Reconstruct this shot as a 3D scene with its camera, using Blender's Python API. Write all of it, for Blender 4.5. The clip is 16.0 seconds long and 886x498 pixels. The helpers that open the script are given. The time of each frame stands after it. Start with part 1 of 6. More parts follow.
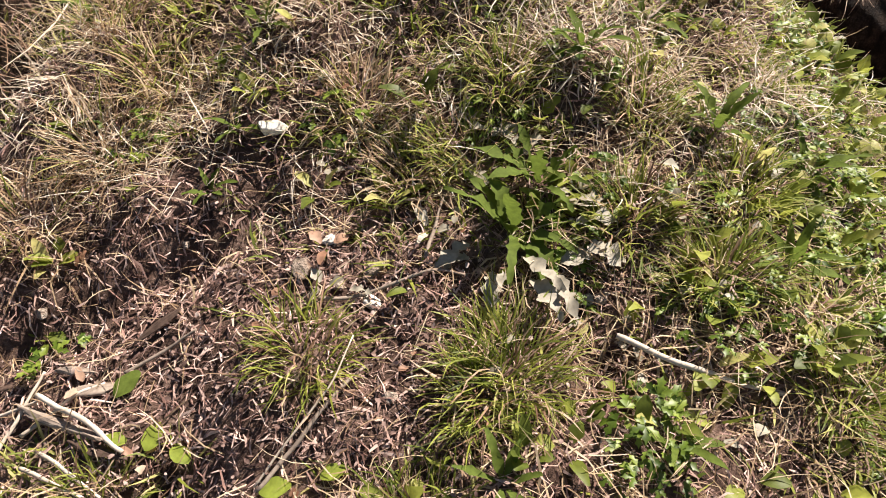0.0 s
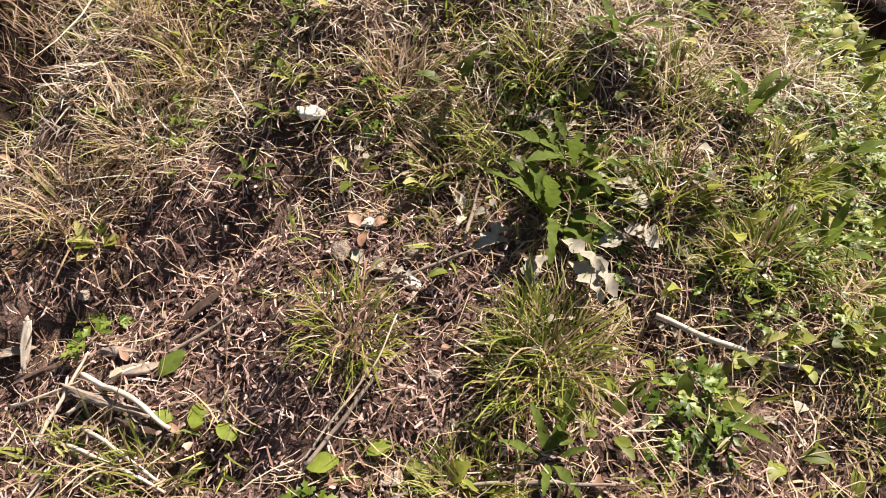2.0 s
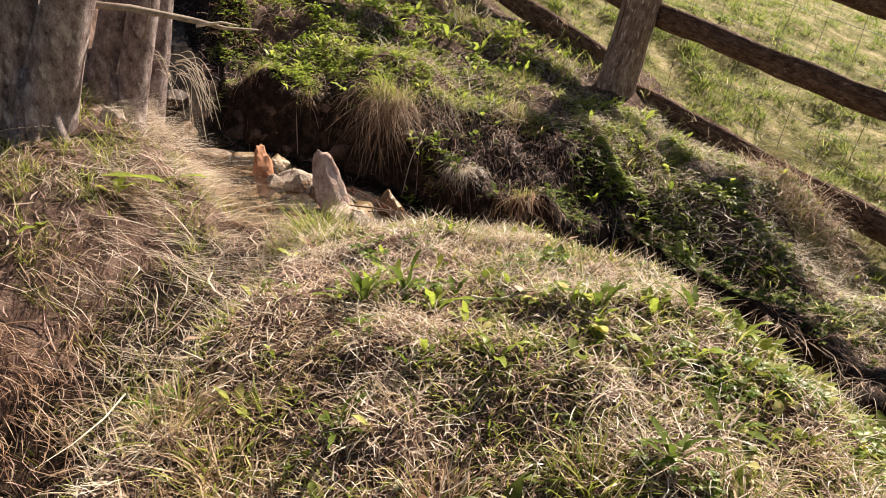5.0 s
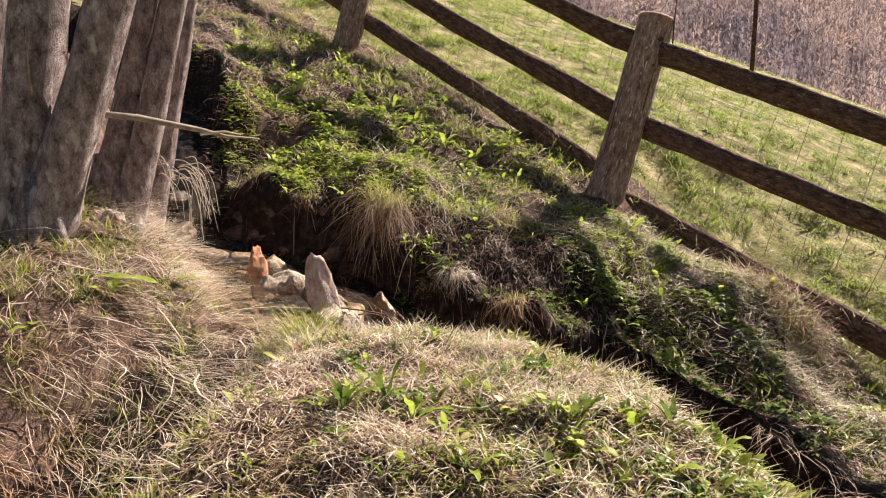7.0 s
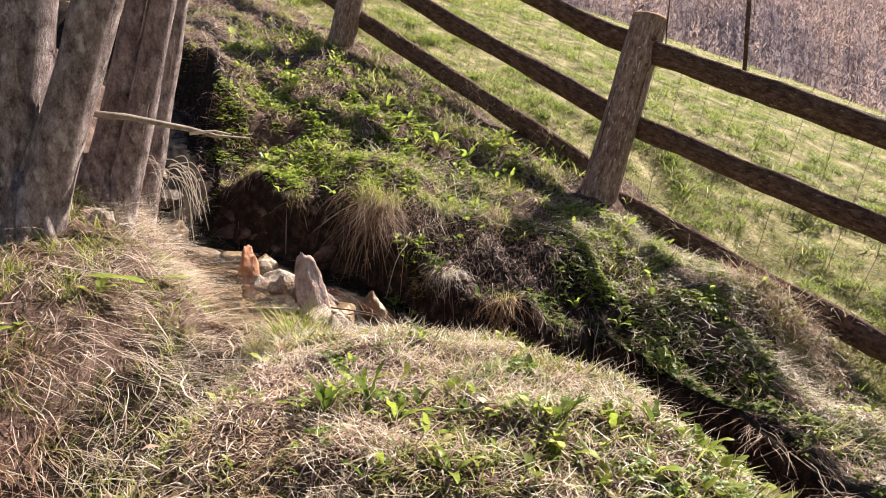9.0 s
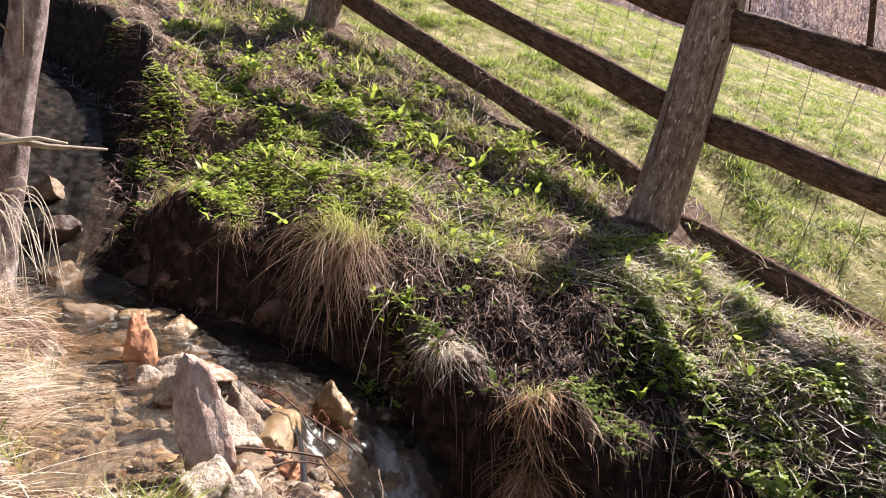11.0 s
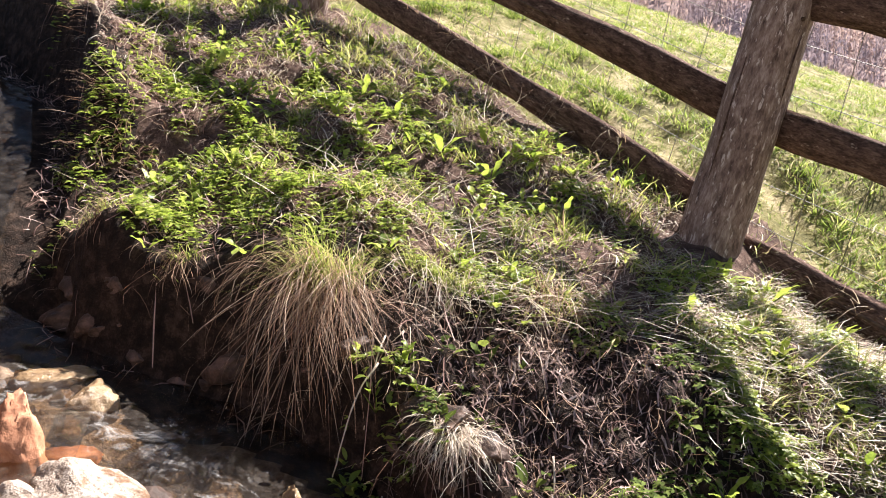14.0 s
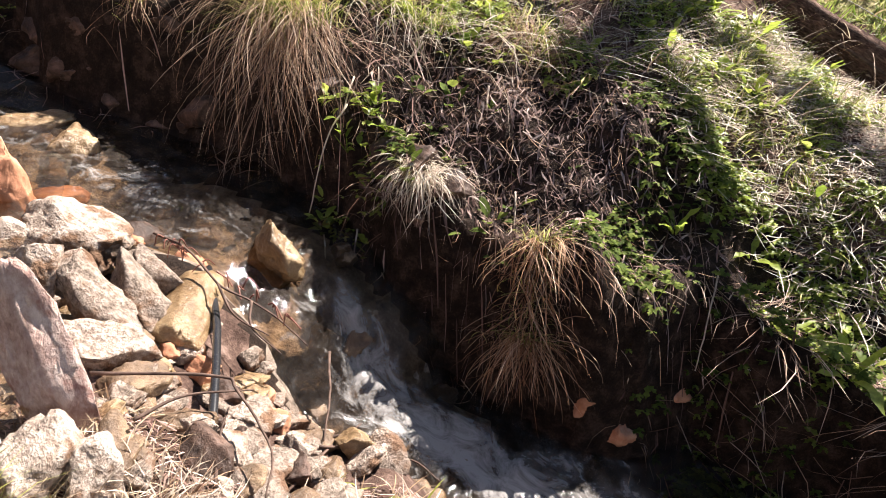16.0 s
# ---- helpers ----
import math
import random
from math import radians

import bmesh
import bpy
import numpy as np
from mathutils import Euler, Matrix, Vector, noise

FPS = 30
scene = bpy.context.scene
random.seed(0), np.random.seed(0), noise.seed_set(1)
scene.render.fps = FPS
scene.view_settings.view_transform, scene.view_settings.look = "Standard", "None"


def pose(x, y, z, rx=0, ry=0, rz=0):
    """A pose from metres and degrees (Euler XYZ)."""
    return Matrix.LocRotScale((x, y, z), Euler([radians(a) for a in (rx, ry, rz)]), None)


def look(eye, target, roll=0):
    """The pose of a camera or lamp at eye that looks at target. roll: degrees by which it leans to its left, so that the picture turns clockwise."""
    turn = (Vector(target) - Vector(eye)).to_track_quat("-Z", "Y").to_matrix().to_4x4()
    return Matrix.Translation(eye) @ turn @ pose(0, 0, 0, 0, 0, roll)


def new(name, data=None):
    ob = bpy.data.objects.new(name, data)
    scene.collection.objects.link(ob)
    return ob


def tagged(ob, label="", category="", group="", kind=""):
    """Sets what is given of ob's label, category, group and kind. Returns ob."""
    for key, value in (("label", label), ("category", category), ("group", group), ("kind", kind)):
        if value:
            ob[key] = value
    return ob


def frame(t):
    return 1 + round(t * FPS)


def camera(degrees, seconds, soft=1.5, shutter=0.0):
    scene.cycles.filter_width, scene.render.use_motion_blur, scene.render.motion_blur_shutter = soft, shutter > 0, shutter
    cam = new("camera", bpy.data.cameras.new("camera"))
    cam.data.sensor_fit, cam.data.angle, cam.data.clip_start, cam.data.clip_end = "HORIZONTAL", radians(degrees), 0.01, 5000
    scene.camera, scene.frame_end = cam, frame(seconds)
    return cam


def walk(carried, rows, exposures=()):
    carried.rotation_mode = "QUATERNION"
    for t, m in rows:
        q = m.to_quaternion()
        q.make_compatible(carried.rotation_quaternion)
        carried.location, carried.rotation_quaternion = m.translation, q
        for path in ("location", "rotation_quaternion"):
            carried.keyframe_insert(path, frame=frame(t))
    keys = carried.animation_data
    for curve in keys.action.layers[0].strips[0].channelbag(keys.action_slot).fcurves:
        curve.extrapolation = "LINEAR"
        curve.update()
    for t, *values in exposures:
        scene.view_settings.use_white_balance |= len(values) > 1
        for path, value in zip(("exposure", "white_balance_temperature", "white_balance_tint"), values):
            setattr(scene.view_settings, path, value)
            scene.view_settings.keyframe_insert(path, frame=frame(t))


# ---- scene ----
cam = camera(64.8, 16.0, soft=1.0)
PATH = [
    (0, (0.043, 0.394, 1.468), (-0.013, 1.793, 0.039), -2.0),
    (0.5, (-0.005, 0.415, 1.464), (-0.058, 1.813, 0.035), -1.9),
    (1, (-0.022, 0.399, 1.462), (-0.07, 1.799, 0.035), -1.7),
    (1.5, (-0.014, 0.381, 1.458), (-0.064, 1.785, 0.035), -1.7),
    (2, (-0.002, 0.369, 1.461), (-0.058, 1.772, 0.036), -1.9),
    (2.5, (-0.003, 0.385, 1.467), (-0.063, 1.888, 0.15), -1.9),
    (3, (-0.025, 0.401, 1.479), (-0.085, 2.016, 0.302), -1.7),
    (3.5, (-0.035, 0.405, 1.483), (-0.093, 2.121, 0.457), -1.4),
    (4, (-0.049, 0.419, 1.473), (-0.103, 2.226, 0.618), -1.4),
    (4.5, (-0.055, 0.435, 1.474), (-0.107, 2.312, 0.786), -1.1),
    (5, (-0.056, 0.444, 1.473), (-0.109, 2.377, 0.963), -0.9),
    (5.2, (-0.056, 0.445, 1.475), (-0.106, 2.396, 1.035), -0.8),
    (5.8, (-0.05, 0.443, 1.48), (-0.1, 2.428, 1.241), -0.5),
    (7.5, (-0.019, 0.411, 1.503), (-0.067, 2.396, 1.267), 0.1),
    (8, (-0.017, 0.414, 1.499), (-0.064, 2.4, 1.261), 0.1),
    (8.5, (-0.007, 0.409, 1.5), (-0.049, 2.394, 1.259), 0.1),
    (8.7, (-0.001, 0.414, 1.502), (-0.043, 2.399, 1.261), 0.1),
    (9.1, (-0.001, 0.425, 1.505), (-0.044, 2.41, 1.264), 0.1),
    (9.7, (-0.002, 0.6, 1.515), (-0.048, 2.584, 1.27), 0.1),
    (10.8, (-0.004, 1.282, 1.562), (-0.061, 3.265, 1.313), 0.1),
    (11, (0.0, 1.406, 1.568), (-0.06, 3.39, 1.319), 0.1),
    (11.5, (0.02, 1.744, 1.586), (-0.041, 3.727, 1.336), 0.2),
    (12, (0.009, 1.987, 1.597), (-0.058, 3.97, 1.351), 0.1),
    (12.5, (0.001, 2.005, 1.595), (-0.062, 3.988, 1.346), 0.1),
    (13, (-0.011, 1.99, 1.595), (-0.075, 3.973, 1.347), 0.1),
    (13.5, (-0.03, 1.976, 1.593), (-0.093, 3.959, 1.345), 0.1),
    (14, (-0.034, 1.953, 1.593), (-0.097, 3.937, 1.344), 0.2),
    (14.5, (-0.023, 1.942, 1.583), (-0.08, 3.897, 1.164), 0.2),
    (15, (-0.012, 1.951, 1.586), (-0.071, 3.858, 0.987), 0.0),
    (15.5, (0.025, 1.945, 1.595), (-0.042, 3.787, 0.82), -0.2),
    (16, (0.046, 1.932, 1.597), (-0.026, 3.695, 0.655), -0.5),
]
walk(cam, [(t, look(eye, target, roll)) for t, eye, target, roll in PATH],
     [(0, 1.22, 6500, 11), (3, 1.21, 6650, 11), (5.2, 1.22, 6900, 10), (8, 1.4, 6480, 10), (11, 1.62, 6200, 11), (12.5, 1.88, 6080, 12), (14, 1.92, 6080, 12), (16, 1.8, 6200, 12)])

# ---- world, sun, exposure ----
SUN_EL, SUN_AZ = radians(47.5), radians(46)          # height; angle from +y towards +x
scene.view_settings.exposure = 1.5
world = bpy.data.worlds.new("sky")
scene.world = world
world.use_nodes = True
wn = world.node_tree.nodes
sky = wn.new("ShaderNodeTexSky")
sky.sky_type, sky.sun_disc, sky.sun_elevation, sky.sun_rotation = "NISHITA", False, SUN_EL, SUN_AZ
wn["Background"].inputs[1].default_value = 0.033
world.node_tree.links.new(sky.outputs[0], wn["Background"].inputs[0])
sun = new("sun", bpy.data.lights.new("sun", "SUN"))
sun.data.energy, sun.data.angle, sun.data.color = 5.4, radians(0.53), (1.0, 0.9, 0.79)
sun_dir = Vector((math.sin(SUN_AZ) * math.cos(SUN_EL), math.cos(SUN_AZ) * math.cos(SUN_EL), math.sin(SUN_EL)))
sun.matrix_world = look(sun_dir * 30, (0, 0, 0))


# ---- materials ----
def shader(name, rough=0.8, spec=0.3):
    """A new material, its tree's adder and linker, and its Principled node."""
    m = bpy.data.materials.new(name)
    m.use_nodes = True
    tree = m.node_tree
    bsdf = tree.nodes["Principled BSDF"]
    bsdf.inputs["Roughness"].default_value = rough
    bsdf.inputs["Specular IOR Level"].default_value = spec

    def add(kind, **sets):
        n = tree.nodes.new(kind)
        for key, value in sets.items():
            n.inputs[key.replace("_", " ")].default_value = value
        return n
    return m, add, tree.links.new, bsdf


def ramp(add, link, source, stops):
    n = add("ShaderNodeValToRGB")
    while len(n.color_ramp.elements) < len(stops):
        n.color_ramp.elements.new(0.5)
    for e, (at, colour) in zip(n.color_ramp.elements, stops):
        e.position, e.color = at, (*colour, 1)
    link(source, n.inputs[0])
    return n.outputs[0]


def textured(name, stops, scale=8.0, detail=8.0, rough=0.85, spec=0.25, bump=0.4, depth=0.01, fine=90.0, stretch=(1, 1, 1), blots=None):
    """A solid surface: colours by noise at two scales, and relief."""
    m, add, link, bsdf = shader(name, rough, spec)
    where = add("ShaderNodeTexCoord")
    map_ = add("ShaderNodeMapping", Scale=stretch)
    link(where.outputs["Object"], map_.inputs[0])
    big = add("ShaderNodeTexNoise", Scale=scale, Detail=detail, Roughness=0.62)
    small = add("ShaderNodeTexNoise", Scale=fine, Detail=5.0, Roughness=0.7)
    link(map_.outputs[0], big.inputs["Vector"]), link(map_.outputs[0], small.inputs["Vector"])
    mix = add("ShaderNodeMix", Factor=0.35)
    link(big.outputs[0], mix.inputs["A"]), link(small.outputs[0], mix.inputs["B"])
    colour = ramp(add, link, mix.outputs[0], stops)
    if blots:
        tint, size, low, high = blots
        spots = add("ShaderNodeTexNoise", Scale=size, Detail=6.0, Roughness=0.65)
        link(map_.outputs[0], spots.inputs["Vector"])
        cut = add("ShaderNodeMapRange", From_Min=low, From_Max=high)
        link(spots.outputs[0], cut.inputs[0])
        over = add("ShaderNodeMix")
        over.data_type = "RGBA"
        over.inputs[7].default_value = (*tint, 1)
        link(cut.outputs[0], over.inputs[0]), link(colour, over.inputs[6])
        colour = over.outputs[2]
    link(colour, bsdf.inputs["Base Color"])
    relief = add("ShaderNodeBump", Strength=bump, Distance=depth)
    link(mix.outputs[0], relief.inputs["Height"])
    link(relief.outputs[0], bsdf.inputs["Normal"])
    return m


def leafy(name, stops, sheer=0.35, rough=0.55, spec=0.3, veins=0.0):
    """Thin plant matter that lets light through; each blade has its own tone."""
    m, add, link, bsdf = shader(name, rough, spec)
    own = add("ShaderNodeNewGeometry")
    colour = ramp(add, link, own.outputs["Random Per Island"], stops)
    where = add("ShaderNodeTexCoord")
    spots = add("ShaderNodeTexNoise", Scale=130.0, Detail=3.0)
    link(where.outputs["Object"], spots.inputs["Vector"])
    tone = add("ShaderNodeHueSaturation", Saturation=1.0)
    lift = add("ShaderNodeMapRange", From_Min=0.3, From_Max=0.7, To_Min=0.75, To_Max=1.2)
    link(spots.outputs[0], lift.inputs[0]), link(lift.outputs[0], tone.inputs["Value"]), link(colour, tone.inputs["Color"])
    link(tone.outputs[0], bsdf.inputs["Base Color"])
    back = add("ShaderNodeBsdfTranslucent")
    link(tone.outputs[0], back.inputs[0])
    mixed = add("ShaderNodeMixShader")
    mixed.inputs[0].default_value = sheer
    out = m.node_tree.nodes["Material Output"]
    link(bsdf.outputs[0], mixed.inputs[1]), link(back.outputs[0], mixed.inputs[2]), link(mixed.outputs[0], out.inputs[0])
    return m


SOIL = textured("soil", [(0.34, (0.026, 0.0155, 0.012)), (0.5, (0.095, 0.06, 0.047)), (0.66, (0.26, 0.18, 0.145))], scale=20, fine=170, bump=1.0, depth=0.014, rough=0.95, spec=0.1)
# Wet bank soil, darkened past its own tone to carry the undercut's shade.
WET_SHADE_EARTH = textured("wet_shaded_earth", [(0.36, (0.006, 0.0036, 0.0026)), (0.5, (0.021, 0.013, 0.009)), (0.64, (0.075, 0.048, 0.034))], scale=28, fine=210, bump=1.0, depth=0.014, rough=0.85, spec=0.15)
TURF = textured("meadow_turf", [(0.36, (0.06, 0.058, 0.02)), (0.5, (0.2, 0.18, 0.075)), (0.64, (0.46, 0.38, 0.23))], scale=6.0, fine=60, bump=0.9, depth=0.05, rough=0.95, spec=0.1)
GRASS_GREEN = leafy("green_grass", [(0.0, (0.08, 0.11, 0.022)), (0.35, (0.25, 0.30, 0.06)), (0.75, (0.46, 0.49, 0.12)), (1.0, (0.68, 0.63, 0.29))], 0.55, 0.45, 0.45)
STREAM_BED = textured("stream_bed_gravel", [(0.34, (0.05, 0.036, 0.028)), (0.5, (0.19, 0.145, 0.11)), (0.66, (0.44, 0.37, 0.3))], scale=34, fine=120, bump=1.0, depth=0.015, rough=0.6, spec=0.3)
GRASS_FIELD = leafy("meadow_grass", [(0.0, (0.08, 0.13, 0.02)), (0.5, (0.23, 0.31, 0.05)), (0.8, (0.38, 0.42, 0.11)), (1.0, (0.54, 0.48, 0.27))], 0.5)
STRAW = leafy("dry_grass", [(0.0, (0.2, 0.125, 0.075)), (0.35, (0.41, 0.285, 0.175)), (0.7, (0.6, 0.46, 0.3)), (1.0, (0.74, 0.61, 0.45))], 0.4, 0.6, 0.25)
PALE_STRAW = leafy("pale_stalks", [(0.0, (0.37, 0.28, 0.205)), (0.5, (0.67, 0.57, 0.45)), (1.0, (0.86, 0.78, 0.67))], 0.35, 0.5, 0.4)
STRAW_RED = leafy("rusty_dry_grass", [(0.0, (0.11, 0.058, 0.038)), (0.35, (0.3, 0.18, 0.115)), (0.7, (0.52, 0.36, 0.245)), (1.0, (0.7, 0.55, 0.42))], 0.35)
ORANGE_STRAW = leafy("orange_dry_grass", [(0.0, (0.12, 0.055, 0.03)), (0.35, (0.34, 0.175, 0.095)), (0.7, (0.55, 0.34, 0.2)), (1.0, (0.72, 0.54, 0.38))], 0.35)
LITTER = leafy("plant_litter", [(0.0, (0.1, 0.055, 0.045)), (0.35, (0.25, 0.15, 0.125)), (0.7, (0.44, 0.3, 0.255)), (1.0, (0.66, 0.5, 0.44))], 0.15, 0.8, 0.15)
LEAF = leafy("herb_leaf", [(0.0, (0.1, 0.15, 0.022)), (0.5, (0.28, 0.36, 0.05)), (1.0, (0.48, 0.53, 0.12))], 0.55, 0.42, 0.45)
# Dock green; also the darkened copy that stands for shade on low-bank herbs.
DOCK_SHADE_LEAF = leafy("dock_and_shade_leaf", [(0.0, (0.045, 0.07, 0.014)), (0.6, (0.12, 0.165, 0.03)), (1.0, (0.24, 0.29, 0.06))], 0.45, 0.75, 0.15)
MOUND_GRASS = leafy("mound_grass", [(0.0, (0.08, 0.11, 0.018)), (0.35, (0.2, 0.24, 0.04)), (0.75, (0.37, 0.4, 0.075)), (1.0, (0.58, 0.53, 0.23))], 0.5, 0.5, 0.3)
MOUND_LEAF = leafy("mound_herb_leaf", [(0.0, (0.05, 0.09, 0.012)), (0.5, (0.15, 0.23, 0.028)), (1.0, (0.32, 0.4, 0.07))], 0.5, 0.42, 0.45)
PALE_LEAF = leafy("withered_leaf", [(0.0, (0.14, 0.12, 0.085)), (0.5, (0.30, 0.27, 0.21)), (1.0, (0.5, 0.46, 0.38))], 0.2, 0.6)
LEAF_CRUMB = leafy("leaf_crumbs", [(0.0, (0.06, 0.034, 0.029)), (0.4, (0.165, 0.103, 0.087)), (0.8, (0.32, 0.225, 0.195)), (1.0, (0.5, 0.4, 0.355))], 0.1, 0.8)
DEAD_LEAF = leafy("dead_leaf", [(0.0, (0.16, 0.075, 0.045)), (0.6, (0.35, 0.2, 0.13)), (1.0, (0.55, 0.42, 0.32))], 0.2)
POST_WOOD = textured("weathered_post", [(0.36, (0.075, 0.045, 0.036)), (0.5, (0.22, 0.148, 0.122)), (0.64, (0.4, 0.305, 0.265))], scale=60, fine=220, stretch=(1, 1, 0.3), bump=1.0, depth=0.006, rough=0.85, blots=((0.56, 0.47, 0.43), 80.0, 0.58, 0.63))
RAIL_WOOD = textured("dark_rail", [(0.36, (0.034, 0.019, 0.014)), (0.5, (0.098, 0.058, 0.043)), (0.64, (0.2, 0.13, 0.1))], scale=60, fine=240, stretch=(0.35, 1, 1), bump=1.0, depth=0.008, rough=0.9, spec=0.12, blots=((0.33, 0.25, 0.2), 70.0, 0.62, 0.67))
CUT_WOOD = textured("cut_wood", [(0.3, (0.22, 0.12, 0.07)), (0.6, (0.42, 0.26, 0.16))], scale=30, bump=0.4)
BARK = textured("smooth_bark", [(0.36, (0.06, 0.04, 0.037)), (0.46, (0.2, 0.148, 0.14)), (0.55, (0.34, 0.265, 0.255)), (0.64, (0.54, 0.45, 0.43))], scale=34, detail=12, fine=220, stretch=(1.0, 1.0, 0.55), bump=1.0, depth=0.02, rough=0.85, spec=0.2, blots=((0.52, 0.45, 0.42), 26.0, 0.56, 0.66))
TWIG = textured("twig_bark", [(0.3, (0.12, 0.085, 0.065)), (0.6, (0.33, 0.27, 0.22))], scale=40, fine=200, stretch=(1, 1, 1), bump=0.4, depth=0.002)
DARK_TWIG = textured("dark_twig", [(0.34, (0.03, 0.018, 0.014)), (0.6, (0.13, 0.085, 0.065))], scale=40, fine=200, bump=0.5, depth=0.002)
RED_TWIG = textured("reddish_twig", [(0.34, (0.09, 0.03, 0.022)), (0.6, (0.27, 0.12, 0.09))], scale=60, fine=200, bump=0.4, depth=0.002)
PALE_TWIG = textured("pale_twig", [(0.3, (0.35, 0.27, 0.2)), (0.6, (0.62, 0.54, 0.45))], scale=40, fine=200, bump=0.4, depth=0.002)
STONE = textured("pale_stone", [(0.34, (0.13, 0.09, 0.065)), (0.47, (0.4, 0.32, 0.26)), (0.62, (0.66, 0.58, 0.5))], scale=16, fine=130, bump=1.0, depth=0.02, rough=0.85, spec=0.15, blots=((0.2, 0.12, 0.075), 13.0, 0.49, 0.6))
STONE_GREY = textured("grey_brown_stone", [(0.36, (0.09, 0.068, 0.052)), (0.5, (0.3, 0.24, 0.195)), (0.62, (0.52, 0.44, 0.37))], scale=18, fine=140, bump=1.0, depth=0.018, rough=0.85, spec=0.15, blots=((0.16, 0.095, 0.06), 13.0, 0.48, 0.6))
WHITE_STONE = textured("white_limestone", [(0.34, (0.42, 0.38, 0.32)), (0.5, (0.66, 0.62, 0.55)), (0.64, (0.8, 0.77, 0.71))], scale=30, fine=160, bump=0.8, depth=0.004, rough=0.85, spec=0.15)
STONE_RED = textured("rusty_stone", [(0.3, (0.2, 0.085, 0.045)), (0.5, (0.42, 0.2, 0.115)), (0.7, (0.6, 0.36, 0.24))], scale=10, fine=60, bump=0.7, depth=0.01)
WET_STONE = textured("wet_stone", [(0.3, (0.05, 0.034, 0.022)), (0.5, (0.16, 0.105, 0.065)), (0.7, (0.36, 0.25, 0.15))], scale=16, fine=110, bump=0.9, depth=0.014, rough=0.38, spec=0.4)
GOLD_STONE = textured("ochre_wet_stone", [(0.32, (0.07, 0.042, 0.022)), (0.48, (0.21, 0.135, 0.068)), (0.64, (0.4, 0.29, 0.17))], scale=14, fine=90, bump=0.9, depth=0.014, rough=0.3, spec=0.5)
# Stone browns far below those of the wet stone.
BANK_STONE = textured("dark_bank_stone", [(0.36, (0.016, 0.01, 0.0075)), (0.5, (0.06, 0.036, 0.026)), (0.64, (0.16, 0.1, 0.075))], scale=14, fine=80, bump=0.9, depth=0.012, rough=0.55, spec=0.3)
WIRE = textured("galvanised_wire", [(0.3, (0.07, 0.06, 0.052)), (0.7, (0.22, 0.2, 0.18))], scale=40, rough=0.6, spec=0.4, bump=0.1)
STONE_RED2 = textured("pinkish_stone", [(0.34, (0.22, 0.125, 0.1)), (0.47, (0.5, 0.35, 0.3)), (0.6, (0.74, 0.6, 0.53))], scale=18, fine=130, bump=1.0, depth=0.018, rough=0.85, spec=0.15, stretch=(0.7, 1, 1), blots=((0.36, 0.2, 0.165), 14.0, 0.53, 0.64))
HOSE = textured("black_plastic", [(0.3, (0.012, 0.012, 0.013)), (0.7, (0.03, 0.03, 0.032))], scale=30, rough=0.25, spec=0.5, bump=0.05)


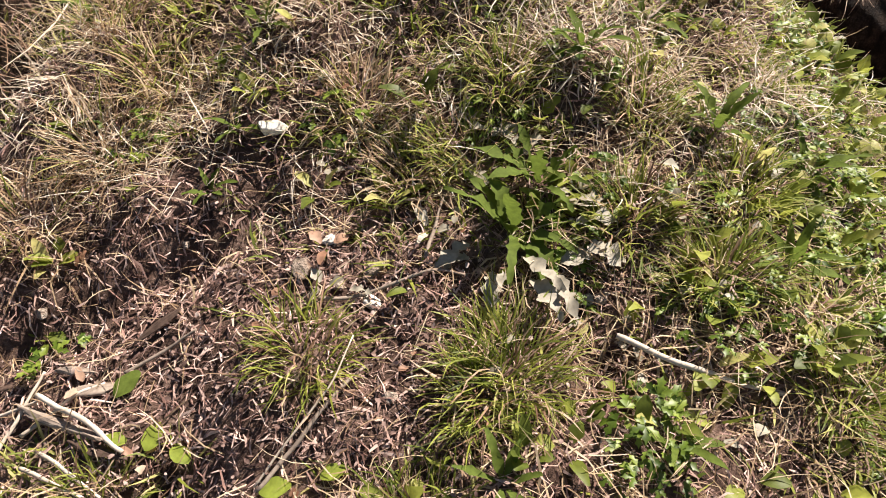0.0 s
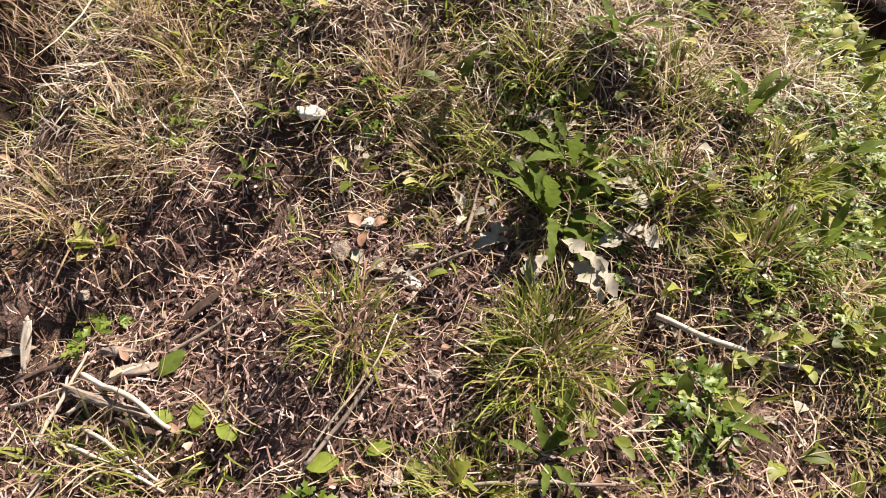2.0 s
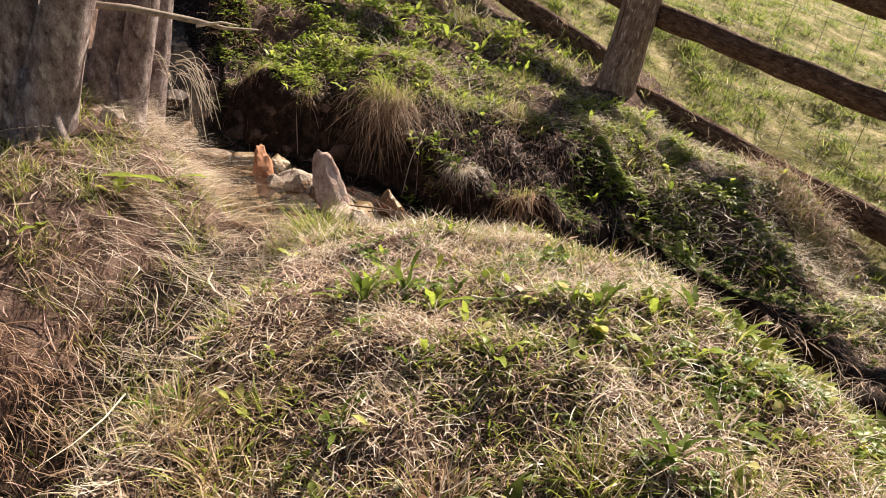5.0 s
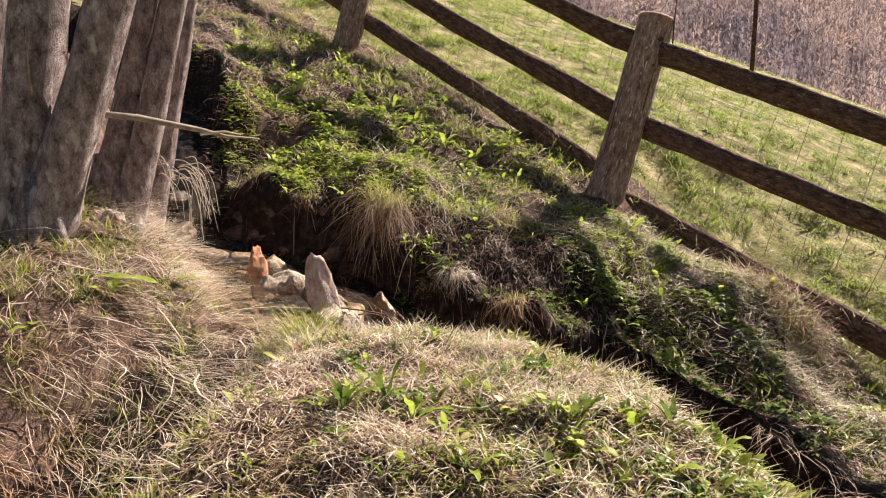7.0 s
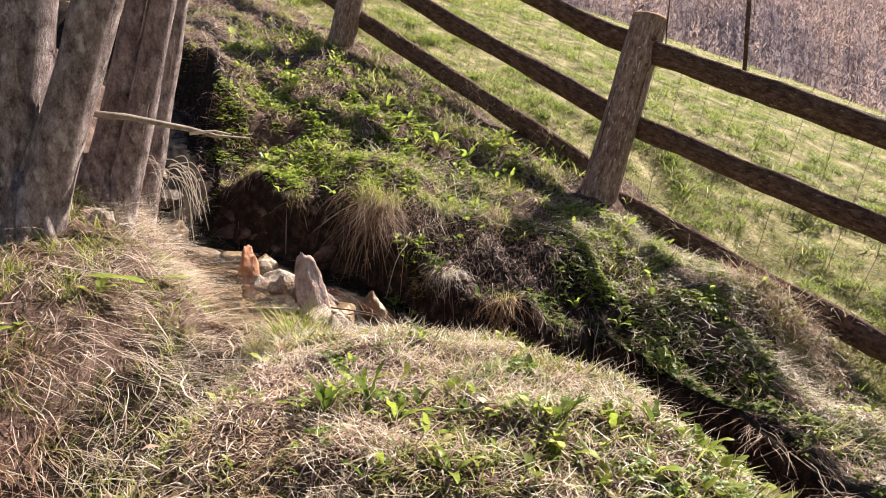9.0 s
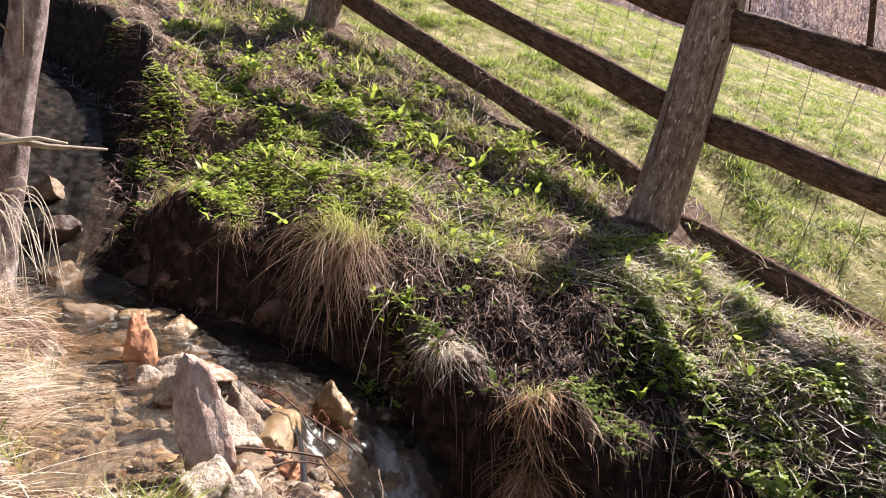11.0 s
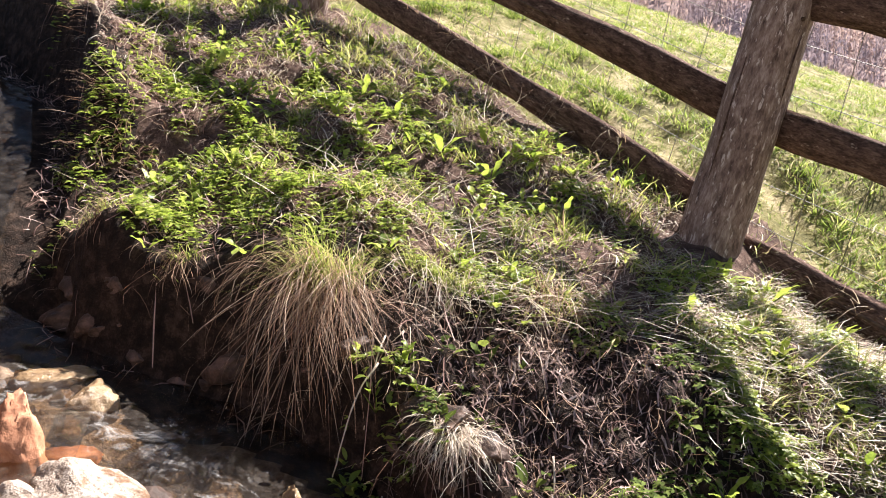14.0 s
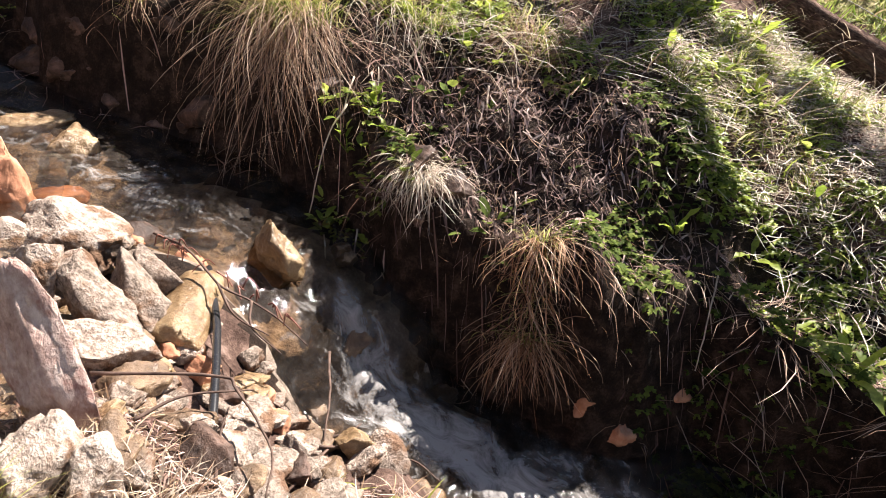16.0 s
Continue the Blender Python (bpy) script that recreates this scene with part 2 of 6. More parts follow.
def watery(name, tint, foam=None, ripple=34.0, spec=0.9, silt=0.3):
    """Clear brownish water with a rippled skin; foam: how readily it froths, as noise limits."""
    m, add, link, bsdf = shader(name, 0.6, 0.3)
    bsdf.inputs["Base Color"].default_value = (0.5, 0.48, 0.465, 1)
    where = add("ShaderNodeTexCoord")
    rip = add("ShaderNodeTexNoise", Scale=ripple, Detail=5.0, Roughness=0.6, Distortion=0.8)
    link(where.outputs["Object"], rip.inputs["Vector"])
    relief = add("ShaderNodeBump", Strength=0.3, Distance=0.006)
    link(rip.outputs[0], relief.inputs["Height"]), link(relief.outputs[0], bsdf.inputs["Normal"])
    clear = add("ShaderNodeBsdfTransparent")
    clear.inputs[0].default_value = (*tint, 1)
    gloss = add("ShaderNodeBsdfGlossy", Roughness=0.05)
    gloss.inputs[0].default_value = (spec, spec, spec, 1)
    link(relief.outputs[0], gloss.inputs["Normal"])
    facing = add("ShaderNodeFresnel", IOR=1.33)
    link(relief.outputs[0], facing.inputs["Normal"])
    mud = add("ShaderNodeBsdfDiffuse")
    murk = add("ShaderNodeTexNoise", Scale=22.0, Detail=8.0, Roughness=0.7)
    link(where.outputs["Object"], murk.inputs["Vector"])
    link(ramp(add, link, murk.outputs[0], [(0.36, (0.06, 0.048, 0.04)), (0.5, (0.24, 0.2, 0.17)), (0.64, (0.5, 0.44, 0.39))]), mud.inputs[0])
    body = add("ShaderNodeMixShader")
    body.inputs[0].default_value = silt
    link(clear.outputs[0], body.inputs[1]), link(mud.outputs[0], body.inputs[2])
    water = add("ShaderNodeMixShader")
    link(facing.outputs[0], water.inputs[0]), link(body.outputs[0], water.inputs[1]), link(gloss.outputs[0], water.inputs[2])
    last = water
    if foam:
        flow = add("ShaderNodeAttribute")
        flow.attribute_name = "flow"
        split = add("ShaderNodeSeparateXYZ")
        link(flow.outputs["Vector"], split.inputs[0])
        plan = add("ShaderNodeCombineXYZ")
        link(split.outputs[0], plan.inputs[0]), link(split.outputs[1], plan.inputs[1])
        big = add("ShaderNodeTexNoise", Scale=foam[2], Detail=10.0, Roughness=0.72, Distortion=1.2)
        link(plan.outputs[0], big.inputs["Vector"])
        total = add("ShaderNodeMath")
        link(big.outputs[0], total.inputs[0]), link(split.outputs[2], total.inputs[1])
        cut = add("ShaderNodeMapRange", From_Min=foam[0], From_Max=foam[1])
        cut.inputs["To Max"].default_value = foam[3]
        link(total.outputs[0], cut.inputs[0])
        last = add("ShaderNodeMixShader")
        link(cut.outputs[0], last.inputs[0]), link(water.outputs[0], last.inputs[1]), link(bsdf.outputs[0], last.inputs[2])
    link(last.outputs[0], m.node_tree.nodes["Material Output"].inputs[0])
    return m


WATER = watery("running_water", (0.72, 0.62, 0.5), (0.66, 0.94, 17.0, 0.7), spec=0.42, silt=0.08)
STILL_WATER = watery("shallow_water", (0.92, 0.85, 0.74), (0.7, 1.0, 26.0, 0.5), 26.0, 0.8, 0.1)
# Hill browns paled and tinted lilac, the haze being in the colour.
HILL = textured("hazed_hill", [(0.36, (0.24, 0.205, 0.24)), (0.5, (0.34, 0.28, 0.285)), (0.64, (0.45, 0.365, 0.34))], scale=0.06, fine=1.2, bump=0.2, depth=0.3, rough=1.0, spec=0.0)
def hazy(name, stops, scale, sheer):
    """Distant twigs with haze put into their colours: light soaks through; tones change over whole stands."""
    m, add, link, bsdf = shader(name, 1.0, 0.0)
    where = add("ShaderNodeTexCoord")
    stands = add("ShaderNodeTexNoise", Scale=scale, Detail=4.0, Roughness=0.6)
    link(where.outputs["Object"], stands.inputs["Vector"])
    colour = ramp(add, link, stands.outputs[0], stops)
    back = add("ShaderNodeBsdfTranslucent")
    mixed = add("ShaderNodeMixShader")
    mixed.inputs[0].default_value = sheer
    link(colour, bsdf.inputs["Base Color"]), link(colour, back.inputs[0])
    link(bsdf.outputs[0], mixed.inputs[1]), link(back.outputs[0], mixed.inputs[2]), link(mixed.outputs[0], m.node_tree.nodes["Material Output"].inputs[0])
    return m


# Twig tones lightened towards lilac to paint the haze of distance.
FAR_TREE = hazy("hazed_far_trees", [(0.4, (0.2, 0.17, 0.205)), (0.5, (0.38, 0.3, 0.3)), (0.6, (0.55, 0.42, 0.37))], 0.07, 0.5)
PETAL = leafy("primrose_petal", [(0.0, (0.75, 0.68, 0.22)), (1.0, (0.85, 0.78, 0.35))], 0.4)


# ---- the lie of the land ----
def vnoise(x, y, size, seed=0):
    """Smooth value noise in -1..1 for arrays of places."""
    u, v = np.asarray(x, float) / size, np.asarray(y, float) / size
    i, j = np.floor(u), np.floor(v)
    f, g = u - i, v - j
    f, g = f * f * (3 - 2 * f), g * g * (3 - 2 * g)

    def h(a, b):
        w = np.sin(a * 127.1 + b * 311.7 + seed * 74.7) * 43758.5453
        return 2 * (w - np.floor(w)) - 1
    return (h(i, j) * (1 - f) + h(i + 1, j) * f) * (1 - g) + (h(i, j + 1) * (1 - f) + h(i + 1, j + 1) * f) * g


def smin(a, b, k):
    h = np.clip(0.5 + 0.5 * (b - a) / k, 0, 1)
    return b + (a - b) * h - k * h * (1 - h)


def along(x, y, line):
    """Distance to a polyline of (x, y, z), its height at the nearest place, and the side (positive: to the left of its way)."""
    best = np.full(np.shape(x), 1e9)
    level, side = np.zeros(np.shape(x)), np.zeros(np.shape(x))
    for (ax, ay, az), (bx, by, bz) in zip(line[:-1], line[1:]):
        dx, dy = bx - ax, by - ay
        raw = ((x - ax) * dx + (y - ay) * dy) / (dx * dx + dy * dy)
        f = np.clip(raw, 0, 1)
        d = np.hypot(x - ax - f * dx, y - ay - f * dy)
        near = d < best
        best = np.where(near, d, best)
        level = np.where(near, az + f * (bz - az), level)
        side = np.where(near, np.sign(dx * (y - ay) - dy * (x - ax)), side)
    return best, level, side


STREAM = [(-9.0, 7.0, 5.0), (-4.0, 5.6, 2.9), (-2.4, 4.95, 2.15), (-1.8, 4.5, 1.85), (-1.6, 4.15, 1.6), (-1.5, 3.85, 1.4), (-1.4, 3.64, 1.22), (-1.18, 3.46, 1.15), (-0.9, 3.34, 1.10), (-0.6, 3.28, 1.03), (-0.35, 3.2, 0.95),
          (-0.2, 3.12, 0.84), (-0.1, 3.02, 0.68), (0.15, 2.98, 0.56), (0.5, 2.86, 0.46), (1.0, 2.5, 0.2), (1.7, 1.75, -0.22), (5.0, -2.0, -2.5)]
CHANNEL = [(-0.95, 3.3, 1.10), (-0.78, 2.85, 1.075), (-0.6, 2.45, 1.05), (-0.63, 2.05, 0.96), (-0.74, 1.6, 0.76), (-0.86, 1.2, 0.54), (-1.2, 0.5, 0.28), (-2.0, -1.0, -0.1)]
FENCE_FOOT = (0.8, 4.25)
FENCE_WAY, FENCE_OUT = (0.73, -0.683), (0.683, 0.73)


def fence_sq(x, y):
    """How far a place lies along the fence (downhill) and beyond it."""
    dx, dy = x - FENCE_FOOT[0], y - FENCE_FOOT[1]
    return dx * FENCE_WAY[0] + dy * FENCE_WAY[1], dx * FENCE_OUT[0] + dy * FENCE_OUT[1]


# hollows and humps of the far bank: place, width, height
SWELLS = [(-1.15, 4.05, 0.32, -0.17), (-0.95, 3.72, 0.16, 0.12), (-0.2, 3.75, 0.2, 0.035), (0.2, 3.9, 0.25, 0.053), (0.15, 3.55, 0.15, 0.1), (0.65, 3.65, 0.22, 0.125), (0.95, 3.52, 0.22, 0.08),
          (0.35, 3.15, 0.12, -0.12), (0.75, 3.25, 0.13, -0.11), (1.2, 3.6, 0.25, 0.1), (1.02, 3.08, 0.2, -0.14), (1.47, 3.56, 0.24, 0.12),
          (0.8, 3.72, 0.2, 0.1), (0.45, 3.3, 0.09, -0.09), (0.27, 3.14, 0.08, 0.08), (1.02, 3.34, 0.17, 0.1), (1.2, 3.3, 0.16, 0.07)]


def land(x, y):
    """Height of the ground."""
    x, y = np.asarray(x, float), np.asarray(y, float)
    s, q = fence_sq(x, y)
    s = 30 * np.tanh(s / 30)
    beyond = 0.53 * (1 - np.exp(-np.clip(q, 0, None) / 2.2)) - 0.0009 * np.clip(q, 0, 80) ** 2
    far = 1.36 - 0.45 * s + np.where(q < 0, 0.235 * q, beyond) - 0.14 * np.clip((s - 0.02) / 0.3, 0, 1) * np.exp(-np.clip(q, 0, None) / 1.5) * np.clip((q + 0.9) / 0.5, 0, 1)
    far = far + 0.10 * np.exp(-(((x + 0.25) / 0.4) ** 2 + ((y - 3.75) / 0.28) ** 2)) + 0.05 * np.exp(-(((x - 0.2) / 0.4) ** 2 + ((y - 3.5) / 0.15) ** 2)) + 0.02 * np.exp(-(((x - 0.35) / 0.4) ** 2 + ((y - 3.1) / 0.12) ** 2))
    far = far + 0.10 * np.exp(-(((x - 0.37 - 0.3 * (y - 3.3)) / 0.13) ** 2 + ((y - 3.32) / 0.24) ** 2)) - 0.08 * np.clip((x - 0.5) / 0.2, 0, 1) * np.exp(-((y - 3.35) / 0.35) ** 2) - 0.05 * np.exp(-(((x - 0.14) / 0.12) ** 2 + ((y - 3.5) / 0.12) ** 2))
    far = far + 0.22 * np.clip((-1.1 - x) / 0.6, 0, 1) * np.exp(-((y - 4.6) / 0.8) ** 2)
    for bx, by, wide, up in SWELLS:
        far = far + up * np.exp(-((x - bx) ** 2 + (y - by) ** 2) / wide ** 2)
    far = far + (0.024 * vnoise(x, y, 0.11, 13) + 0.012 * vnoise(x, y, 0.05, 14)) * np.exp(-(((x - 0.25) / 0.4) ** 2 + ((y - 3.35) / 0.25) ** 2))
    far = far + (0.042 * vnoise(x, y, 0.17, 15) + 0.022 * vnoise(x, y, 0.08, 16)) * np.clip(-q * 4, 0, 1)
    far = far + 0.05 * vnoise(x, y, 0.45, 3) * np.clip(-q * 2, 0, 1) + 0.06 * vnoise(x, y, 1.3, 4) * np.clip(q, 0, 1) + 0.055 * vnoise(x, y, 0.19, 18) * np.clip(q * 4, 0, 1) * np.exp(-np.clip(q, 0, None) / 4)
    top = np.interp(y, [-4, -1, 0, 0.8, 1.0, 1.2, 1.4, 1.6, 1.9, 2.15, 2.4, 2.6, 3.0], [-0.5, 0.35, 0.6, 0.85, 0.915, 1.0, 1.075, 1.11, 1.11, 1.06, 0.97, 0.87, 0.7])
    spit = np.interp(y, [1.6, 1.9, 2.2, 2.5, 3.1, 3.4], [1.11, 1.105, 1.04, 0.975, 0.985, 0.99])
    lean = np.clip((x + 0.5) / 0.42, 0, 1)
    top = np.where(y > 1.6, spit + (top - spit) * lean * lean * (3 - 2 * lean), top)
    fall = 0.35 + 0.27 * np.clip((y - 0.9) / 0.9, 0, 1)
    right = np.clip(x, 0, None)
    mound = top - np.where(right < 1, fall * right ** 2, fall * (2 * right - 1)) - 0.12 * np.clip(-x - 0.1, 0, None) ** 1.5 * np.clip(1.6 - y, 0, 1)
    ledge = (y - 0.90 - 0.55 * (x + 0.47) + 0.03 * vnoise(x, y, 0.12, 11)) / 0.03
    mound = mound - 0.045 * np.clip(0.5 - ledge, 0, 1) * np.clip((-0.16 - x) / 0.12, 0, 1) * np.clip((y - 0.5) / 0.2, 0, 1)
    mound = mound + 0.024 * vnoise(x, y, 0.17, 1) + 0.014 * vnoise(x, y, 0.07, 17) + 0.03 * vnoise(x, y, 0.5, 2)
    bank = 1.27 + 0.36 * (30 * np.tanh((y - 2.4) / 30)) - 0.10 * (x + 1) + 0.04 * vnoise(x, y, 0.3, 5)
    cd, cz, cside = along(x, y, CHANNEL)
    near = np.where(cside < 0, bank, mound)
    near = smin(near, cz - 0.035 + np.clip(cd - np.where(cside < 0, 0.11, 0.09), 0, None) * np.where(cside < 0, 0.95 + 0.4 * np.clip(2.0 - y, 0, 1), 1.2 + 0.9 * np.clip(2.0 - y, 0, 1)), 0.05)
    sd, sz, sside = along(x, y, STREAM)
    shore = np.where(sside > 0, far, near)
    steep = np.where(sside > 0, 4.4 + 3.8 * np.clip((x + 0.1) / 0.25, 0, 1), 1.5 - 0.2 * np.clip((x + 0.05) / 0.15, 0, 1))
    reach = np.where(sside > 0, 0.16 + 0.08 * np.clip((-0.15 - x) / 0.35, 0, 1) + 0.05 * np.clip((-0.95 - x) / 0.3, 0, 1) - 0.04 * np.clip(x / 0.2, 0, 1) + 0.15 * np.clip((x - 0.4) / 0.15, 0, 1) * np.clip((1.05 - x) / 0.25, 0, 1), 0.15 + 0.1 * np.clip((x + 0.05) / 0.15, 0, 1))
    ragged = np.where(sside > 0, 0.04 * vnoise(x, y, 0.13, 19) + 0.02 * vnoise(x, y, 0.05, 20), 0) * np.clip((x + 0.6) / 0.3, 0, 1)
    valley = sz - 0.05 + np.clip(sd + ragged - reach, 0, None) * steep + 0.03 * vnoise(x, y, 0.16, 7)
    z = np.where(sd < 4, smin(shore, valley, 0.07), shore)
    return z + 0.008 * vnoise(x, y, 0.06, 8) * (np.hypot(x, y - 2) < 6)


def steps(fine, lo, hi, far_lo, far_hi, grow=1.16):
    out = list(np.arange(lo, hi, fine))
    for start, end, sign in ((hi, far_hi, 1), (lo, far_lo, -1)):
        d, at = fine, start
        while sign * (end - at) > 0:
            out.append(at)
            d *= grow
            at += sign * d
        out.append(end)
    return np.array(sorted(set(np.round(out, 5))))


def grid_mesh(name, xs, ys, height):
    gx, gy = np.meshgrid(xs, ys)
    co = np.stack([gx, gy, height(gx, gy)], -1).reshape(-1, 3)
    n, m = len(xs), len(ys)
    a = (np.arange(m - 1)[:, None] * n + np.arange(n - 1)[None]).ravel()
    return raw_mesh(name, co, np.stack([a, a + 1, a + n + 1, a + n], -1))


def raw_mesh(name, co, faces, smooth=True):
    """A mesh from arrays: places and equally long faces."""
    me = bpy.data.meshes.new(name)
    co, faces = np.asarray(co, np.float32), np.asarray(faces, np.int32)
    k = faces.shape[1]
    me.vertices.add(len(co)), me.loops.add(faces.size), me.polygons.add(len(faces))
    me.vertices.foreach_set("co", co.ravel())
    me.loops.foreach_set("vertex_index", faces.ravel())
    me.polygons.foreach_set("loop_start", np.arange(0, faces.size, k, dtype=np.int32))
    me.polygons.foreach_set("use_smooth", np.full(len(faces), smooth))
    me.update(calc_edges=True)
    return me


def setting(name, mesh, material, label, category, kind="structure"):
    mesh.materials.append(material)
    return tagged(new(name, mesh), label, category, kind=kind)


def rawness(x, y):
    """Where the bank below the near post is raw earth."""
    return np.minimum(1, 1.3 * np.exp(-(((x - 0.22) / 0.28) ** 2 + ((y - 3.38) / 0.21) ** 2)))


ground = setting("ground", grid_mesh("ground", steps(0.02, -2.0, 2.0, -300, 300), steps(0.02, 0.0, 5.0, -200, 300), land), SOIL,
        "brown earth of a steep grassy stream bank and meadow slope", "ground")


ground.data.materials.append(TURF)
mid = np.empty(len(ground.data.polygons) * 3, np.float32)
ground.data.polygons.foreach_get("center", mid)
mid = mid.reshape(-1, 3)
ragged = 0.15 * vnoise(mid[:, 0], mid[:, 1], 0.3, 50)
turf = ((fence_sq(mid[:, 0], mid[:, 1])[1] + ragged > 0.2) | (np.abs(mid[:, 0] + 0.5) + ragged > 1.9) | (mid[:, 1] + ragged < 0.25)).astype(np.int32)
ground.data.materials.append(WET_SHADE_EARTH)
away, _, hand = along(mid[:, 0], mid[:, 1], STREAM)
# Damp along the stream; the extra width paints shade on the lower bank.
damp_shade = (away + 0.06 * vnoise(mid[:, 0], mid[:, 1], 0.1, 52) < np.where(hand > 0, 0.46 + 0.12 * np.exp(-((mid[:, 0] - 0.2) / 0.35) ** 2) + 0.14 * np.clip((mid[:, 0] - 0.35) * 4, 0, 1), 0.22)) & (np.abs(mid[:, 0]) < 6)
# Shade down in the near gully, laid on as the same dark earth.
damp_shade = damp_shade | ((along(mid[:, 0], mid[:, 1], CHANNEL)[0] + 0.05 * vnoise(mid[:, 0], mid[:, 1], 0.1, 54) < 0.2) & (mid[:, 1] < 2.3) & (mid[:, 1] > -1))
damp_shade = damp_shade | (rawness(mid[:, 0], mid[:, 1]) + 0.2 * vnoise(mid[:, 0], mid[:, 1], 0.08, 53) > 0.55)
ground.data.materials.append(STREAM_BED)
bed = ((away < np.where(hand > 0, 0.12, 0.2)) & (mid[:, 0] < 0.1) & (mid[:, 0] > -1.4)) | ((along(mid[:, 0], mid[:, 1], CHANNEL)[0] < 0.17) & (mid[:, 1] > 2.5) & (mid[:, 1] < 3.4))
ground.data.polygons.foreach_set("material_index", np.where(bed, 3, np.where(damp_shade, 2, turf)).astype(np.int32))


# ---- makers ----
rng = np.random.default_rng(7)


def link_mesh(name, bm, material, smooth=True):
    me = bpy.data.meshes.new(name)
    bm.to_mesh(me)
    bm.free()
    me.materials.append(material)
    if smooth:
        me.polygons.foreach_set("use_smooth", np.ones(len(me.polygons), bool))
    return me


def part(name, shape, material, parent, label="", smooth=True):
    """A bmesh or mesh as one mesh object under a thing or part."""
    me = link_mesh(name, shape, material, smooth) if isinstance(shape, bmesh.types.BMesh) else shape
    if not me.materials:
        me.materials.append(material)
    ob = new(name, me)
    ob.parent = parent
    return tagged(ob, label)


def thing(name, shape, material, label, category, group="", at=None, smooth=True):
    """One mesh that is a thing of its own."""
    me = link_mesh(name, shape, material, smooth) if isinstance(shape, bmesh.types.BMesh) else shape
    if not me.materials:
        me.materials.append(material)
    ob = new(name, me)
    if at is not None:
        ob.matrix_basis = at
    return tagged(ob, label, category, group)


def holder(name, label, category, at, group=""):
    ob = new(name)
    ob.empty_display_size = 0.05
    ob.matrix_basis = at
    return tagged(ob, label, category, group)


def tube(points, radii, sides=8, rough=0.0, seed=0, caps=True, flat=1.0):
    """A bmesh tube along points; rough: unevenness as a share of the radius; flat: its thickness against its height."""
    bm = bmesh.new()
    pts = [Vector(p) for p in points]
    rings = []
    for i, p in enumerate(pts):
        way = (pts[min(i + 1, len(pts) - 1)] - pts[max(i - 1, 0)]).normalized()
        a = way.cross(Vector((0, 0, 1)))
        a = a.normalized() if a.length > 0.05 else Vector((1, 0, 0))
        b = a.cross(way).normalized()
        ring = []
        for k in range(sides):
            w = 2 * math.pi * k / sides
            r = radii[i] * (1 + rough * noise.noise(Vector((math.cos(w) * 1.3 + seed, math.sin(w) * 1.3, i * 0.55 + seed * 3))))
            ring.append(bm.verts.new(p + a * (math.cos(w) * r * flat) + b * (math.sin(w) * r)))
        rings.append(ring)
    for r0, r1 in zip(rings, rings[1:]):
        for k in range(sides):
            bm.faces.new((r0[k], r0[(k + 1) % sides], r1[(k + 1) % sides], r1[k]))
    if caps:
        bm.faces.new(rings[0][::-1])
        bm.faces.new(rings[-1])
    return bm


def blade_mesh(name, x, y, z, length, width, az, lean, droop, segments=3):
    """Grass blades as bent, tapering strips. lean: angle from upright at the root; droop: how much it grows to the tip (radians)."""
    n = len(x)
    pts = [np.stack([x, y, z], -1)]
    curl = rng.normal(0, 0.9 / segments, n)
    for k in range(segments):
        hx, hy = np.cos(az + curl * k), np.sin(az + curl * k)
        th = lean + droop * (k + 0.5) / segments
        step = (length / segments)[:, None] * np.stack([hx * np.sin(th), hy * np.sin(th), np.cos(th)], -1)
        pts.append(pts[-1] + step)
    turn = az + np.pi / 2 + rng.normal(0, 0.5, n)
    side = np.stack([np.cos(turn), np.sin(turn), rng.normal(0, 0.15, n)], -1) * width[:, None] * 0.5
    rows = []
    for k in range(segments):
        w = 1.0 - 0.55 * (k / segments) ** 1.5
        rows += [pts[k] - side * w, pts[k] + side * w]
    rows.append(pts[-1])
    co = np.stack(rows, 1).reshape(-1, 3)
    tris = []
    for k in range(segments - 1):
        a = 2 * k
        tris += [(a, a + 1, a + 3), (a, a + 3, a + 2)]
    tris.append((2 * segments - 2, 2 * segments - 1, 2 * segments))
    faces = (np.arange(n)[:, None, None] * (2 * segments + 1) + np.array(tris)[None]).reshape(-1, 3)
    return raw_mesh(name, co, faces)


def scatter(x0, x1, y0, y1, number, chance=None):
    """Random places in a stretch of the plan, thinned by a chance function of arrays."""
    x, y = rng.uniform(x0, x1, number), rng.uniform(y0, y1, number)
    if chance is not None:
        keep = rng.random(number) < chance(x, y)
        x, y = x[keep], y[keep]
    return x, y


def lawn(name, x, y, material, label, category, tall=(0.03, 0.07), wide=(0.0015, 0.003), lean=(0.0, 0.7), droop=(0.2, 1.2), toward=None, pull=0.0, lift=0.0, kind="stuff"):
    n = len(x)
    az = rng.uniform(0, 2 * np.pi, n)
    if toward is not None:
        az = toward + rng.normal(0, pull, n)
    length = rng.uniform(*tall, n) * (1 + 0.35 * vnoise(x, y, 0.12, 21))
    me = blade_mesh(name, x, y, land(x, y) - 0.004 + lift * rng.random(n), length, rng.uniform(*wide, n), az, rng.uniform(*lean, n), rng.uniform(*droop, n))
    me.materials.append(material)
    return tagged(new(name, me), label, category, kind=kind)


